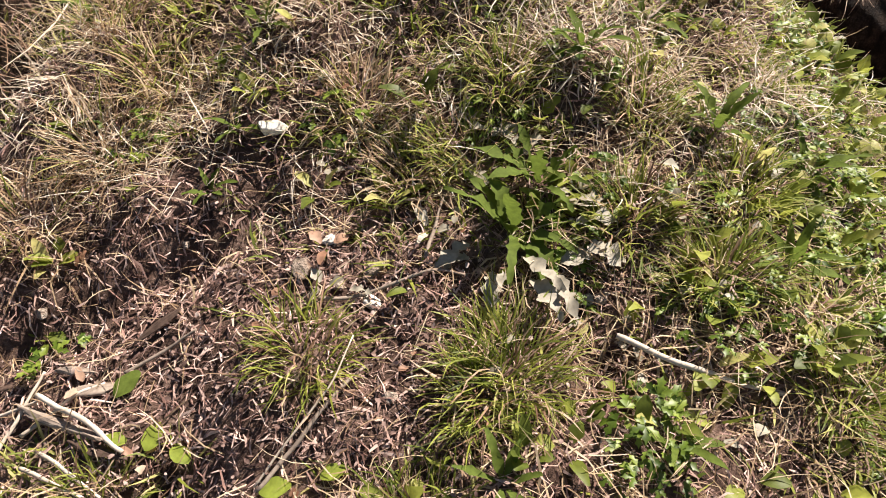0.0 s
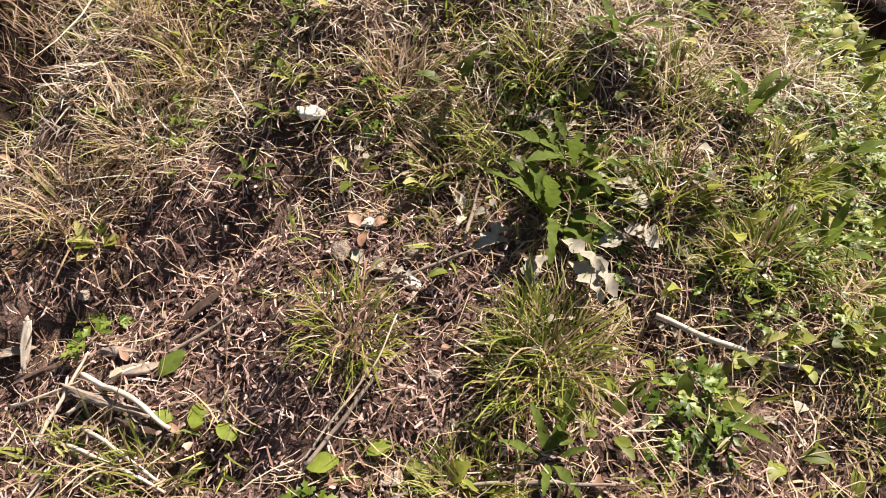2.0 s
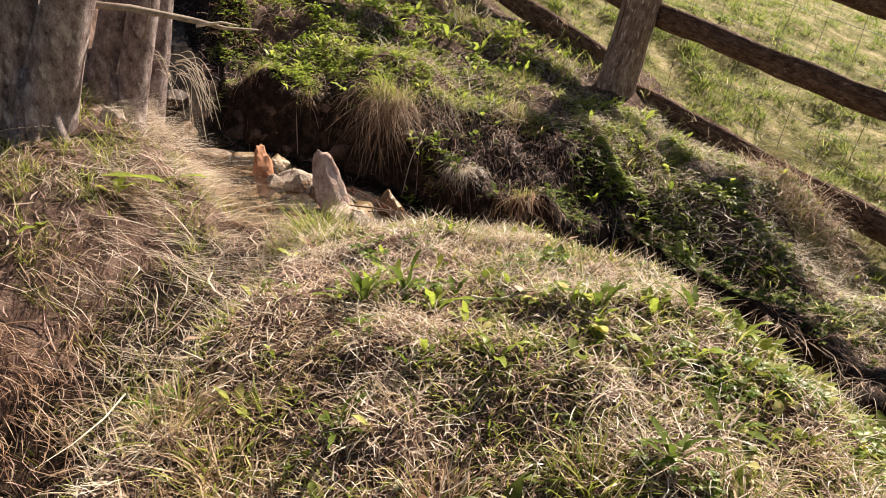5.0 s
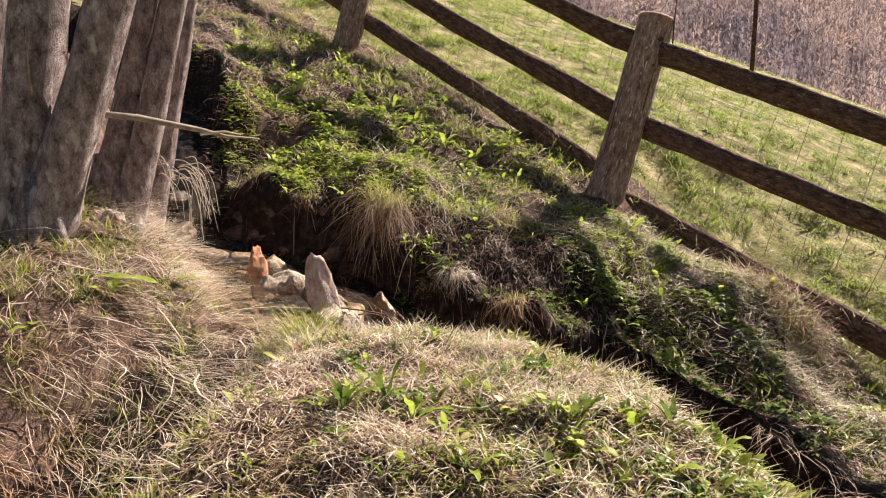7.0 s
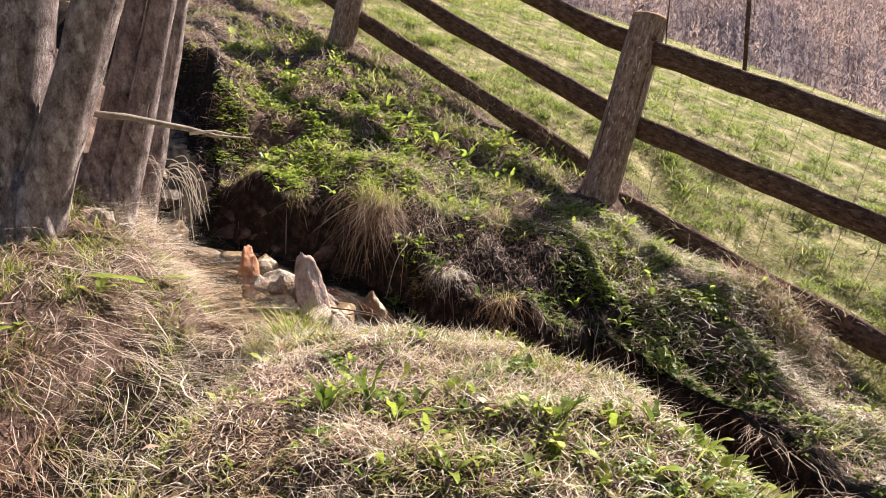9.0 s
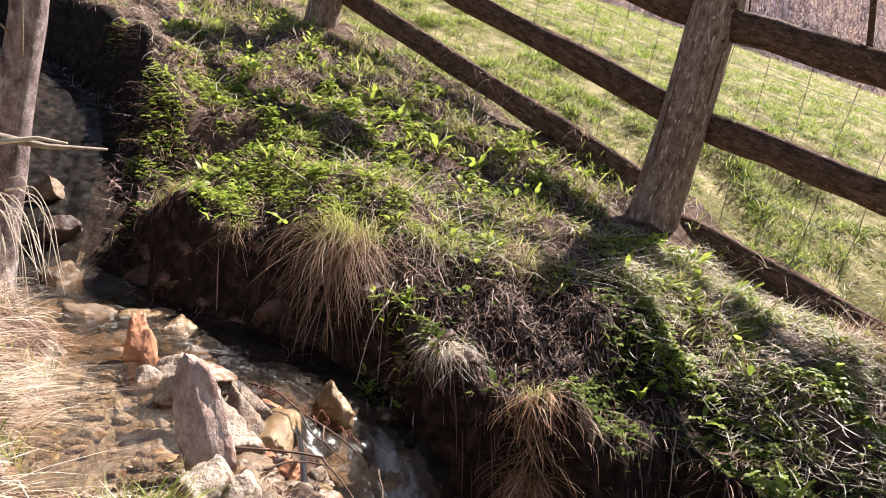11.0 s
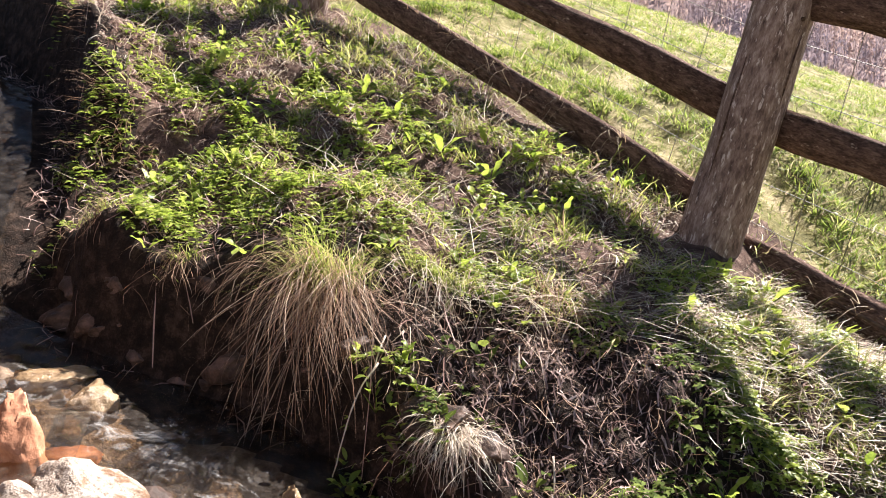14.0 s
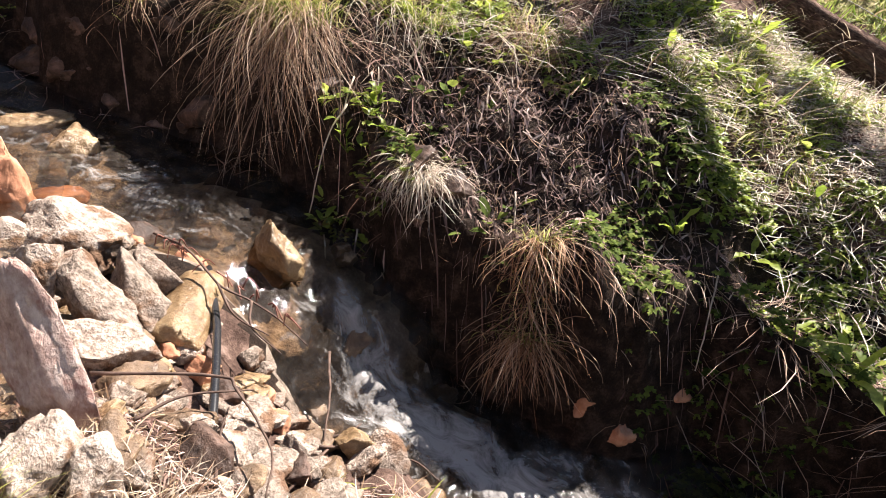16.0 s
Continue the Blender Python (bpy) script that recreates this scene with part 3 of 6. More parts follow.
def leaf_sheet(length, width, curl=0.3, fold=0.25, wave=0.0, n=6, stalk=0.0, seed=0, ragged=0.25):
    """A leaf from its stalk along +x, drooping at the tip: places and faces."""
    co, faces = [], []
    for i in range(n + 1):
        f = i / n
        w = width * 0.5 * (math.sin(math.pi * min(1, f * 0.94 + 0.03)) ** 0.75) * (1 - 0.25 * f) + 0.0006
        jag = math.sin((i + 1) * 12.9 + seed * 78.2) * 43.7
        w *= 1 + ragged * ((jag - math.floor(jag)) * 2 - 1.2)
        th = curl * f
        cx, cz = stalk + length * f * math.cos(th * 0.6), length * f * (0.35 - f * curl)
        for k, e in ((0, -1), (1, 0), (2, 1)):
            up = fold * w * abs(e) + wave * width * math.sin(f * 11 + e * 2 + seed) * abs(e)
            co.append((cx, e * w, cz + up))
    for i in range(n):
        a = 3 * i
        faces += [(a, a + 1, a + 4, a + 3), (a + 1, a + 2, a + 5, a + 4)]
    return np.array(co), np.array(faces)


def turned(co, az, tilt, size=1.0, at=(0, 0, 0)):
    c, s = math.cos(tilt), math.sin(tilt)
    x, y, z = co[:, 0] * size, co[:, 1] * size, co[:, 2] * size
    x, z = x * c - z * s, x * s + z * c
    c, s = math.cos(az), math.sin(az)
    return np.stack([x * c - y * s + at[0], x * s + y * c + at[1], z + at[2]], -1)


def joined(name, pieces):
    """One mesh from (places, faces) pieces."""
    co, faces, off = [], [], 0
    for c, f in pieces:
        co.append(c)
        faces.append(f + off)
        off += len(c)
    return raw_mesh(name, np.concatenate(co), np.concatenate(faces))


def rock(seed, size, cuts=9, rough=0.08):
    """A broken stone: a ball cut by planes, then worn. size: its three lengths."""
    r = random.Random(seed)
    bm = bmesh.new()
    bmesh.ops.create_icosphere(bm, subdivisions=4, radius=0.62)
    planes = []
    for _ in range(cuts):
        d = Vector((r.gauss(0, 1), r.gauss(0, 1), r.gauss(0, 1))).normalized()
        planes.append((d, r.uniform(0.27, 0.47)))
    for v in bm.verts:
        for d, far in planes:
            over = v.co.dot(d) - far
            if over > 0:
                v.co -= d * over * 0.93
        v.co += v.co.normalized() * rough * (noise.noise(v.co * 4 + Vector((seed, 0, 0))) * 0.6 + noise.noise(v.co * 11 + Vector((seed, 5, 0))) * 0.4 + noise.noise(v.co * 23 + Vector((seed, 9, 0))) * 0.25 + abs(noise.noise(v.co * Vector((6, 11, 11)) + Vector((seed, 3, 0)))) * 0.2)
    for v in bm.verts:
        v.co = Vector((v.co.x * size[0], v.co.y * size[1], v.co.z * size[2]))
    return bm


def ground_at(x, y):
    return float(land(np.array([x]), np.array([y]))[0])


# ---- the fence ----
def fence_point(s, q, up):
    x, y = FENCE_FOOT[0] + FENCE_WAY[0] * s + FENCE_OUT[0] * q, FENCE_FOOT[1] + FENCE_WAY[1] * s + FENCE_OUT[1] * q
    return Vector((x, y, (1.34 - (0.46 if s < 0 else 0.39) * s) + up))


LEAN_WAY = Vector((0.25, -0.02, 0.97)).normalized()


def fence_post(s, height, r, seed):
    foot = fence_point(s, 0, 0) + Vector((-0.035, 0, 0))
    stand = Matrix.Translation(foot) @ LEAN_WAY.to_track_quat("Z", "Y").to_matrix().to_4x4() @ Matrix.Rotation(-1.7, 4, "Z")
    post = holder("fence_post", "thick round weathered grey-brown wooden fence post, leaning", "fence post", stand, "fence posts")
    pts = [Vector((0, 0, -0.3 + (height + 0.3) * k / 14)) for k in range(15)]
    radii = [r * (1.06 - 0.1 * k / 14) for k in range(15)]
    shaft = part("shaft", tube(pts, radii, 28, 0.09, seed, caps=False), POST_WOOD, post)
    cap = tube([(0, 0, height - 0.01), (0, 0, height + 0.004), (0, 0, height + 0.012)], [radii[-1] * 0.99, radii[-1] * 0.97, radii[-1] * 0.86], 28, 0.06, seed)
    part("top", cap, CUT_WOOD, post, "sawn reddish-brown end grain")
    for k in range(4):
        a = seed * 1.3 + k * 1.5
        crack = [Vector((math.cos(a) * r * 0.985, math.sin(a) * r * 0.985, z)) for z in (height * 0.2 + 0.1 * k, height * 0.45 + 0.1 * k, height * 0.6 + 0.1 * k)]
        part("crack", tube(crack, [0.001, 0.005, 0.001], 6, 0.4, k), RAIL_WOOD, shaft, "dark drying crack along the grain")
    return post, shaft


near_post, near_shaft = fence_post(0.0, 0.96, 0.098, 3)
toward = near_post.matrix_basis.inverted().to_3x3() @ Vector((0.3, -0.95, 0.0))
toward.z = 0
toward.normalize()
part("bolt_hole", tube([toward * 0.094 + Vector((0, 0, 0.71)), toward * 0.1005 + Vector((0, 0, 0.71))], [0.008, 0.007], 10), RAIL_WOOD, near_shaft, "small dark bolt hole")
part("knot", tube([toward * 0.092 + Vector((0, 0, 0.845)), toward * 0.0985 + Vector((0, 0, 0.845))], [0.016, 0.012], 10, 0.3), RAIL_WOOD, near_shaft, "dark round knot")
fence_post(-2.27, 1.2, 0.098, 8)
fence_post(2.45, 1.0, 0.105, 12)

for s0, s1 in ((-4.6, -0.02), (0.02, 2.5)):
    for up, thick, sink in ((0.835, 0.058, 0.03), (0.42, 0.057, 0.012), (0.055 if s0 < 0 else -0.025, 0.06, 0.05)):
        seed = up * 7 + s0
        n = 26
        pts, radii = [], []
        for k in range(n):
            s = s0 + (s1 - s0) * k / (n - 1)
            s += 0.19 * up * (1 - abs(s) / max(abs(s0), abs(s1)))
            p = fence_point(s, 0.085, up - sink * min(max(s, 0), 2) + 0.085 * max(0, -s)) + Vector((0, 0, 0.014 * noise.noise(Vector((s * 1.7, seed, 0)))))
            pts.append(p)
            radii.append(thick * (1 + 0.13 * noise.noise(Vector((s * 2.3, seed + 9, 0)))))
        lie = Matrix.Translation(pts[0]) @ (pts[-1] - pts[0]).to_track_quat("X", "Z").to_matrix().to_4x4()
        back = lie.inverted()
        rail = tagged(thing("fence_rail", tube([back @ p for p in pts], radii, 12, 0.22, seed, flat=0.5), RAIL_WOOD, "", "", at=lie),
               "dark brown rough-sawn wooden fence rail, weathered, between posts", "fence rail", "fence rails")
        inner = [back @ p for p in pts]
        for k in range(4):
            i = 3 + 5 * k + int(4 * abs(noise.noise(Vector((seed, k, 2)))))
            for front in (-1, 1):
                line = [p + Vector((0, front * thick * 0.475, thick * 0.35 * noise.noise(Vector((seed, k, front))))) for p in inner[i:i + 4]]
                part("crack", tube(line, [0.0015, 0.006, 0.005, 0.0015], 6, 0.4, seed + k), DARK_TWIG, rail, "dark crack along the grain")

# sheep netting behind the rails
netting = holder("wire_netting", "thin rusty-grey square wire netting fixed behind the fence rails", "wire netting", Matrix.Translation(fence_point(0, 0, 0)))
base = fence_point(0, 0, 0)
for s in np.arange(-3.6, 2.5, 0.15):
    s = float(s)
    pts = [fence_point(s + 0.25 * u + 0.008 * math.sin(k * 3 + s * 9), 0.16, u + 0.085 * max(0, -s)) - base for k, u in enumerate((0.02, 0.25, 0.5, 0.75, 0.95))]
    part("upright_wire", tube(pts, [0.0014] * 5, 4), WIRE, netting)
for u in (0.06, 0.2, 0.35, 0.51, 0.68, 0.86):
    pts = [fence_point(float(s), 0.16, u + 0.012 * math.sin(s * 2.6 + u * 40) + 0.085 * max(0, -float(s))) - base for s in np.arange(-3.7, 2.55, 0.15)]
    part("level_wire", tube(pts, [0.0013] * len(pts), 4), WIRE, netting)

# dry strands caught on the bottom rail
n = 150
s_at = np.concatenate([rng.uniform(-2.6, -0.12, 110), rng.uniform(0.12, 1.2, 40)])
s_at = s_at + 0.05 * np.sin(s_at * 23)
spots = np.array([fence_point(float(v), 0.035 + 0.02 * math.sin(v * 91), (0.065 if v < 0 else -0.03 - 0.05 * v) + 0.085 * max(0, -float(v)) + 0.055) for v in s_at])
me = blade_mesh("rail_strands", spots[:, 0], spots[:, 1], spots[:, 2], rng.uniform(0.05, 0.24, n), rng.uniform(0.001, 0.0022, n), rng.uniform(-3.0, -1.2, n), rng.uniform(0.6, 1.8, n), rng.uniform(0.6, 1.6, n), 5)
me.materials.append(STRAW)
tagged(new("rail_strands", me), "pale dry grass strands hanging over the bottom fence rail", "dry grass", kind="stuff")

# ---- the trees on the near bank ----
def tree(x, y, r, lean, label, seed, height=4.5, wobble=0.02):
    z = ground_at(x, y)
    base_ = holder("tree", label, "tree", Matrix.Translation((x, y, z)), "trees on the stream bank")
    pts, radii = [], []
    for k in range(30):
        h = -0.15 + (height + 0.15) * (k / 29) ** 1.3
        pts.append(Vector((lean[0] * h + wobble * noise.noise(Vector((h * 1.2, seed, 0))), lean[1] * h + wobble * noise.noise(Vector((h * 1.2, seed, 7))), h)))
        flare = 1 + (0.35 if r > 0.07 else 0.2) * math.exp(-max(h, 0) / 0.1) * (h < 1)
        radii.append(r * flare * (1 - 0.09 * max(h, 0)))
    trunk = part("trunk", tube(pts, radii, 30, 0.2, seed), BARK, base_)
    for k in range(3 if r > 0.07 else 0):
        a = -1.75 + 0.5 * k + 0.2 * seed
        strip = [Vector((lean[0] * h + math.cos(a + 0.3 * h) * r * (1.02 + 0.3 * math.exp(-max(h, 0) / 0.1)), lean[1] * h + math.sin(a + 0.3 * h) * r * (1.02 + 0.3 * math.exp(-max(h, 0) / 0.1)), h)) for h in (-0.02, 0.06, 0.13, 0.21, 0.28 + 0.04 * k)]
        part("bark_flake", tube(strip, [0.016, 0.018, 0.014, 0.012, 0.003], 8, 0.5, seed + k * 5, flat=0.6), BARK, trunk, "split flaking strip of bark")
    r2 = random.Random(seed)
    for k in range(4):
        a = -1.6 + (k - 1.5) * 0.8 + r2.uniform(-0.2, 0.2)
        c, s = math.cos(a), math.sin(a)
        out = [Vector((c * r * g, s * r * g, h)) for g, h in ((0.55, 0.16), (0.95, 0.05), (1.25, -0.02), (1.7, -0.07))]
        part("root", tube(out, [r * 0.3, r * 0.34, r * 0.3, r * 0.2], 8, 0.2, seed + k), BARK, base_)
    for k in range(r2.randint(1, 3)):
        h, a = r2.uniform(0.25, 0.8), r2.uniform(-2.4, 0.4)
        c, s = math.cos(a), math.sin(a)
        at = Vector((lean[0] * h, lean[1] * h, h))
        out = [at + Vector((c * r * 0.8, s * r * 0.8, 0)), at + Vector((c * (r + 0.05), s * (r + 0.05), 0.03)), at + Vector((c * (r + 0.14), s * (r + 0.14), 0.12 + 0.05 * r2.random()))]
        part("dead_twig", tube(out, [0.004, 0.003, 0.0015], 6, 0.2, seed), TWIG, trunk)
    return base_, pts


tree(-1.33, 2.45, 0.083, (0.15, 0.02), "smooth grey-brown tree trunk with split flaking bark at its foot", 1)
tree(-1.235, 2.42, 0.066, (0.345, 0.02), "smooth slender grey-brown tree trunk beside a thicker one", 2)
tree(-1.255, 2.8, 0.052, (0.3, 0.02), "slender leaning reddish-grey tree trunk on the bank", 3)
tree(-1.151, 2.75, 0.045, (0.24, 0.03), "slender leaning grey trunk in the tree clump", 4)
tree(-1.345, 3.32, 0.052, (0.217, 0.0), "lichen-spotted grey trunk at the stream's edge", 5)
tree(-1.56, 2.62, 0.085, (0.126, 0.0), "grey trunk at the back of the tree clump", 6)

# thin stakes and a wire above the fence
def stake(s, r, low, high, label):
    foot = fence_point(s, 0.13, low)
    return thing("stake", tube([Vector((0, 0, 0)), Vector((0.006, 0, (high - low) * 0.5)), Vector((0.02, 0, high - low))], [r, r, r * 0.9], 8, 0.1, s), RAIL_WOOD, label, "stake", at=Matrix.Translation(foot))


stake(0.25, 0.004, 0.78, 1.16, "thin rusty iron rod standing behind the fence")
stake(0.665, 0.0105, 0.8, 1.6, "thin dark wooden stake standing behind the fence")
wire_pts = [fence_point(0.12, 0.13, 0.93), fence_point(0.25, 0.13, 1.15), fence_point(0.42, 0.13, 1.08), fence_point(0.665, 0.13, 0.99), fence_point(1.5, 0.13, 0.95)]
thing("loose_wire", tube(wire_pts, [0.0016] * 5, 5), WIRE, "loose pale wire strung above the fence between stakes", "wire")

# ---- stones and water ----
def stone(x, y, up, size, material, label, seed, turn=(0, 0, 0), cuts=14, rough=0.12):
    z = ground_at(x, y)
    return thing("stone", rock(seed, size, cuts, rough), material, label, "stone", "stones at the stream", at=pose(x, y, z + up, *turn))


PALE, GREY, RUST, WET = "pale whitish broken stone, sunlit, in a pile beside the stream", "grey-brown angular stone in the pile beside the stream", "rusty red-brown stone beside the stream", "wet dark brown stone lying in the stream"
def stone_along(p, q, wide, thick, material, label, seed, roll=0.0, cuts=14, rough=0.1, taper=0.0):
    """A long stone whose ends lie at p and q."""
    p, q = Vector(p), Vector(q)
    way = q - p
    lie = Matrix.Translation((p + q) / 2) @ way.to_track_quat("X", "Z").to_matrix().to_4x4() @ Matrix.Rotation(radians(roll), 4, "X")
    shape = rock(seed, (way.length, wide, thick), cuts, rough)
    low, high = min(v.co.x for v in shape.verts), max(v.co.x for v in shape.verts)
    for v in shape.verts:
        v.co.x = ((v.co.x - low) / (high - low) - 0.5) * way.length * 1.03
        narrow = 1 - taper * min(1, max(0, 0.5 - v.co.x / way.length)) ** 1.3
        v.co.y, v.co.z = v.co.y * narrow, v.co.z * narrow
    return thing("stone", shape, material, label, "stone", "stones at the stream", at=lie)


# the pile on the spit
stone_along((-0.482, 2.615, 1.224), (-0.452, 2.565, 0.94), 0.125, 0.085, STONE_RED2, "tall pinkish-brown stone slab standing on end by the stream", 4, 30, 22, 0.1, 0.34)
stone_along((-0.655, 2.815, 1.075), (-0.575, 2.855, 1.075), 0.085, 0.085, STONE, PALE, 11)
stone_along((-0.76, 2.955, 1.055), (-0.69, 2.97, 1.06), 0.07, 0.065, STONE, PALE, 12)
stone_along((-0.75, 3.06, 1.06), (-0.535, 2.93, 1.04), 0.115, 0.1, STONE, "large long pale stone lying on top of the pile", 17, 15, 16, 0.13)
stone_along((-0.59, 2.86, 1.075), (-0.44, 2.75, 0.99), 0.1, 0.095, STONE_GREY, "long angular grey-white stone leaning in the pile", 14, 20, 16, 0.13)
stone_along((-0.54, 2.92, 1.045), (-0.43, 2.81, 0.955), 0.085, 0.1, STONE_GREY, GREY, 15, -25, 14, 0.13)
stone_along((-0.535, 2.97, 1.025), (-0.45, 2.925, 0.965), 0.075, 0.09, STONE_GREY, GREY, 16, 10)
stone_along((-0.53, 2.705, 1.01), (-0.395, 2.74, 0.995), 0.105, 0.085, STONE, "blocky brown stone with one white end in the pile", 18, 30, 15, 0.13)
stone_along((-0.826, 3.112, 1.188), (-0.8, 3.1, 0.98), 0.13, 0.085, STONE_RED, "rusty orange stone standing on end among paler stones", 19, 30, 20, 0.16, 0.45)
stone_along((-0.87, 3.2, 1.03), (-0.745, 3.245, 1.01), 0.07, 0.05, STONE_RED, "flat orange-brown stone at the water's edge", 21)
stone_along((-0.655, 3.1, 1.01), (-0.545, 3.115, 0.975), 0.085, 0.075, BANK_STONE, "dark wet brown stone at the edge of the pile", 22, 20)
stone_along((-0.51, 3.05, 0.965), (-0.44, 3.07, 0.94), 0.06, 0.06, STONE_RED, RUST, 20)
stone_along((-0.505, 2.99, 0.955), (-0.46, 3.03, 0.945), 0.05, 0.05, GOLD_STONE, RUST, 26)
stone_along((-0.442, 2.972, 0.978), (-0.39, 2.782, 0.974), 0.125, 0.04, GOLD_STONE, "flat yellowish-brown wet stone slab beside a black hose", 23, 0, 8, 0.05)
stone_along((-0.352, 3.165, 1.0), (-0.335, 3.14, 0.86), 0.115, 0.09, GOLD_STONE, "yellow-brown wet stone standing up in the stream", 27, 40, 7, 0.16)
stone_along((-0.31, 3.06, 0.775), (-0.2, 3.1, 0.765), 0.1, 0.1, WET_STONE, "rounded pinkish-brown wet boulder beside the little fall", 25, 0, 10, 0.05)
stone_along((-0.445, 2.53, 1.05), (-0.41, 2.43, 1.01), 0.085, 0.1, STONE, "thick whitish stone at the foot of the pile", 31, 0, 14, 0.12)
stone_along((-0.395, 2.535, 1.025), (-0.345, 2.45, 0.985), 0.065, 0.085, STONE, PALE, 13, 10, 14, 0.12)
stone_along((-0.345, 2.58, 0.985), (-0.345, 2.48, 0.975), 0.06, 0.05, STONE, "flat whitish stone sunk among the rubble", 28, 25)
stone_along((-0.46, 2.67, 0.99), (-0.37, 2.7, 0.97), 0.08, 0.06, WET_STONE, WET, 30)
stone_along((-0.44, 2.6, 0.995), (-0.38, 2.61, 0.985), 0.06, 0.05, STONE_GREY, GREY, 33)
# in and beside the water
stone(-1.0, 3.46, 0.02, (0.22, 0.14, 0.10), GOLD_STONE, "wide mossy wet stone under the running water", 26, (0, 0, 10))
stone(-0.83, 3.38, 0.03, (0.12, 0.1, 0.09), GOLD_STONE, WET, 27, (0, 0, 70))
stone(-0.90, 3.15, 0.0, (0.17, 0.10, 0.05), WET_STONE, "flat wet stone in shallow brown water", 34, (0, 0, 30))
stone(-0.98, 3.22, 0.01, (0.12, 0.10, 0.06), STONE, PALE, 35, (0, 0, 60))
stone(-1.12, 3.42, 0.02, (0.16, 0.12, 0.10), WET_STONE, WET, 36)
stone(-1.32, 3.6, 0.02, (0.16, 0.14, 0.14), WET_STONE, WET, 37)
stone(-1.42, 3.78, 0.03, (0.14, 0.13, 0.13), BANK_STONE, WET, 41)
stone(-1.53, 3.95, 0.03, (0.13, 0.14, 0.14), WET_STONE, WET, 42)
stone(-1.1, 2.55, 0.008, (0.085, 0.06, 0.07), STONE, "pale whitish stone in dry grass below the trees", 39, (0, 20, 30))
small = random.Random(5)
for k in range(46):
    f = small.random()
    x = -0.85 + 0.75 * f + small.uniform(-0.1, 0.1)
    y = 3.12 - 0.45 * f + small.uniform(-0.16, 0.12)
    if x > -0.45 and y > 2.95:
        continue
    d = small.uniform(0.022, 0.055)
    which = small.choice((STONE, STONE_GREY, STONE_RED, WET_STONE, STONE_GREY))
    stone(x, y, d * 0.15, (d * small.uniform(0.9, 1.5), d, d * 0.7), which, "small loose stone among larger ones at the waterside", 60 + k, (small.uniform(-20, 20), small.uniform(-20, 20), small.uniform(0, 180)), 7)
for k in range(26):
    f = k / 25
    i = f * 6
    a, b = STREAM[6 + int(i)], STREAM[min(7 + int(i), 13)]
    g = i - int(i)
    x, y = a[0] + (b[0] - a[0]) * g + small.uniform(-0.15, 0.13), a[1] + (b[1] - a[1]) * g + small.uniform(-0.06, 0.16)
    d = small.uniform(0.035, 0.08)
    if math.hypot(x + 0.35, y - 3.15) < 0.16:
        continue
    stone(x, y, 0.0, (d * 1.3, d, d * 0.75), WET_STONE, "small wet stone in the stream bed", 120 + k, (0, 0, small.uniform(0, 180)), 7)


for k in range(60):
    x, y = small.uniform(-0.42, 0.12), small.uniform(2.5, 3.0)
    if along(np.array([x]), np.array([y]), STREAM)[0][0] > 0.34 or (y > 2.8 and x < -0.3):
        continue
    d = small.uniform(0.025, 0.055)
    stone(x, y, 0.004, (d * small.uniform(1.0, 1.7), d, d * 0.6), small.choice((WET_STONE, WET_STONE, GOLD_STONE)), "flat wet brown stone in the shallow edge of the stream", 160 + k, (small.uniform(-15, 15), small.uniform(-15, 15), small.uniform(0, 180)), 8)


for k in range(95):
    f, g = small.random(), small.random()
    x, y = -0.4 + 0.36 * g - 0.06 * f, 2.96 - 0.46 * f - 0.1 * g
    d = small.uniform(0.025, 0.062)
    stone(x, y, d * small.uniform(0.05, 0.35), (d * small.uniform(1.0, 1.7), d, d * small.uniform(0.4, 0.8)), small.choice((WET_STONE, GOLD_STONE, STONE_GREY, STONE_GREY, BANK_STONE, STONE)), "angular brown sunlit stone in wet rubble by the stream", 260 + k, (small.uniform(-25, 25), small.uniform(-25, 25), small.uniform(0, 180)), 11, 0.12)


def bank_face(x, z):
    """How far back the far bank's face lies at a height."""
    y = np.arange(2.6, 4.6, 0.01)
    d, _, side = along(np.full(len(y), x), y, STREAM)
    hit = (side > 0) & (land(np.full(len(y), x), y) > z)
    return float(y[np.argmax(hit)])


for k in range(22):
    x = small.uniform(-1.2, 0.0)
    z = float(along(np.array([x]), np.array([3.3]), STREAM)[1][0]) + small.uniform(0.0, 0.26)
    d = small.uniform(0.04, 0.11)
    thing("stone", rock(420 + k, (d * 1.35, d * 0.8, d * 0.75), 11, 0.14), BANK_STONE, "dark stone sticking out of the undercut bank", "stone", "stones in the bank",
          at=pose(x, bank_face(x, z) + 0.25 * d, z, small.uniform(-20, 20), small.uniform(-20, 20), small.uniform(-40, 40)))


for x, z, d, label, seed in ((0.37, 0.56, 0.075, "rusty red rounded stone under the overhanging bank", 32), (0.5, 0.6, 0.065, "reddish stone stuck in the dark bank", 38), (0.3, 0.62, 0.06, "rusty red rounded stone under the overhanging bank", 36)):
    thing("stone", rock(seed, (d * 1.3, d, d * 0.85), 9, 0.12), STONE_RED, label, "stone", "stones in the bank", at=pose(x, bank_face(x, z) + 0.35 * d, z, 10, 15, 25))


for k in range(16):
    f = k / 15
    x = -0.05 + 0.85 * f + small.uniform(-0.03, 0.03)
    y = 3.12 - 0.34 * f + small.uniform(-0.06, 0.03)
    d = small.uniform(0.05, 0.09)
    stone(x, y, -d * 0.42, (d * 1.3, d, d * 0.8), BANK_STONE, "dark stone bedded in the earth of the stream bank", 300 + k, (small.uniform(-20, 20), small.uniform(-20, 20), small.uniform(0, 180)), 9)


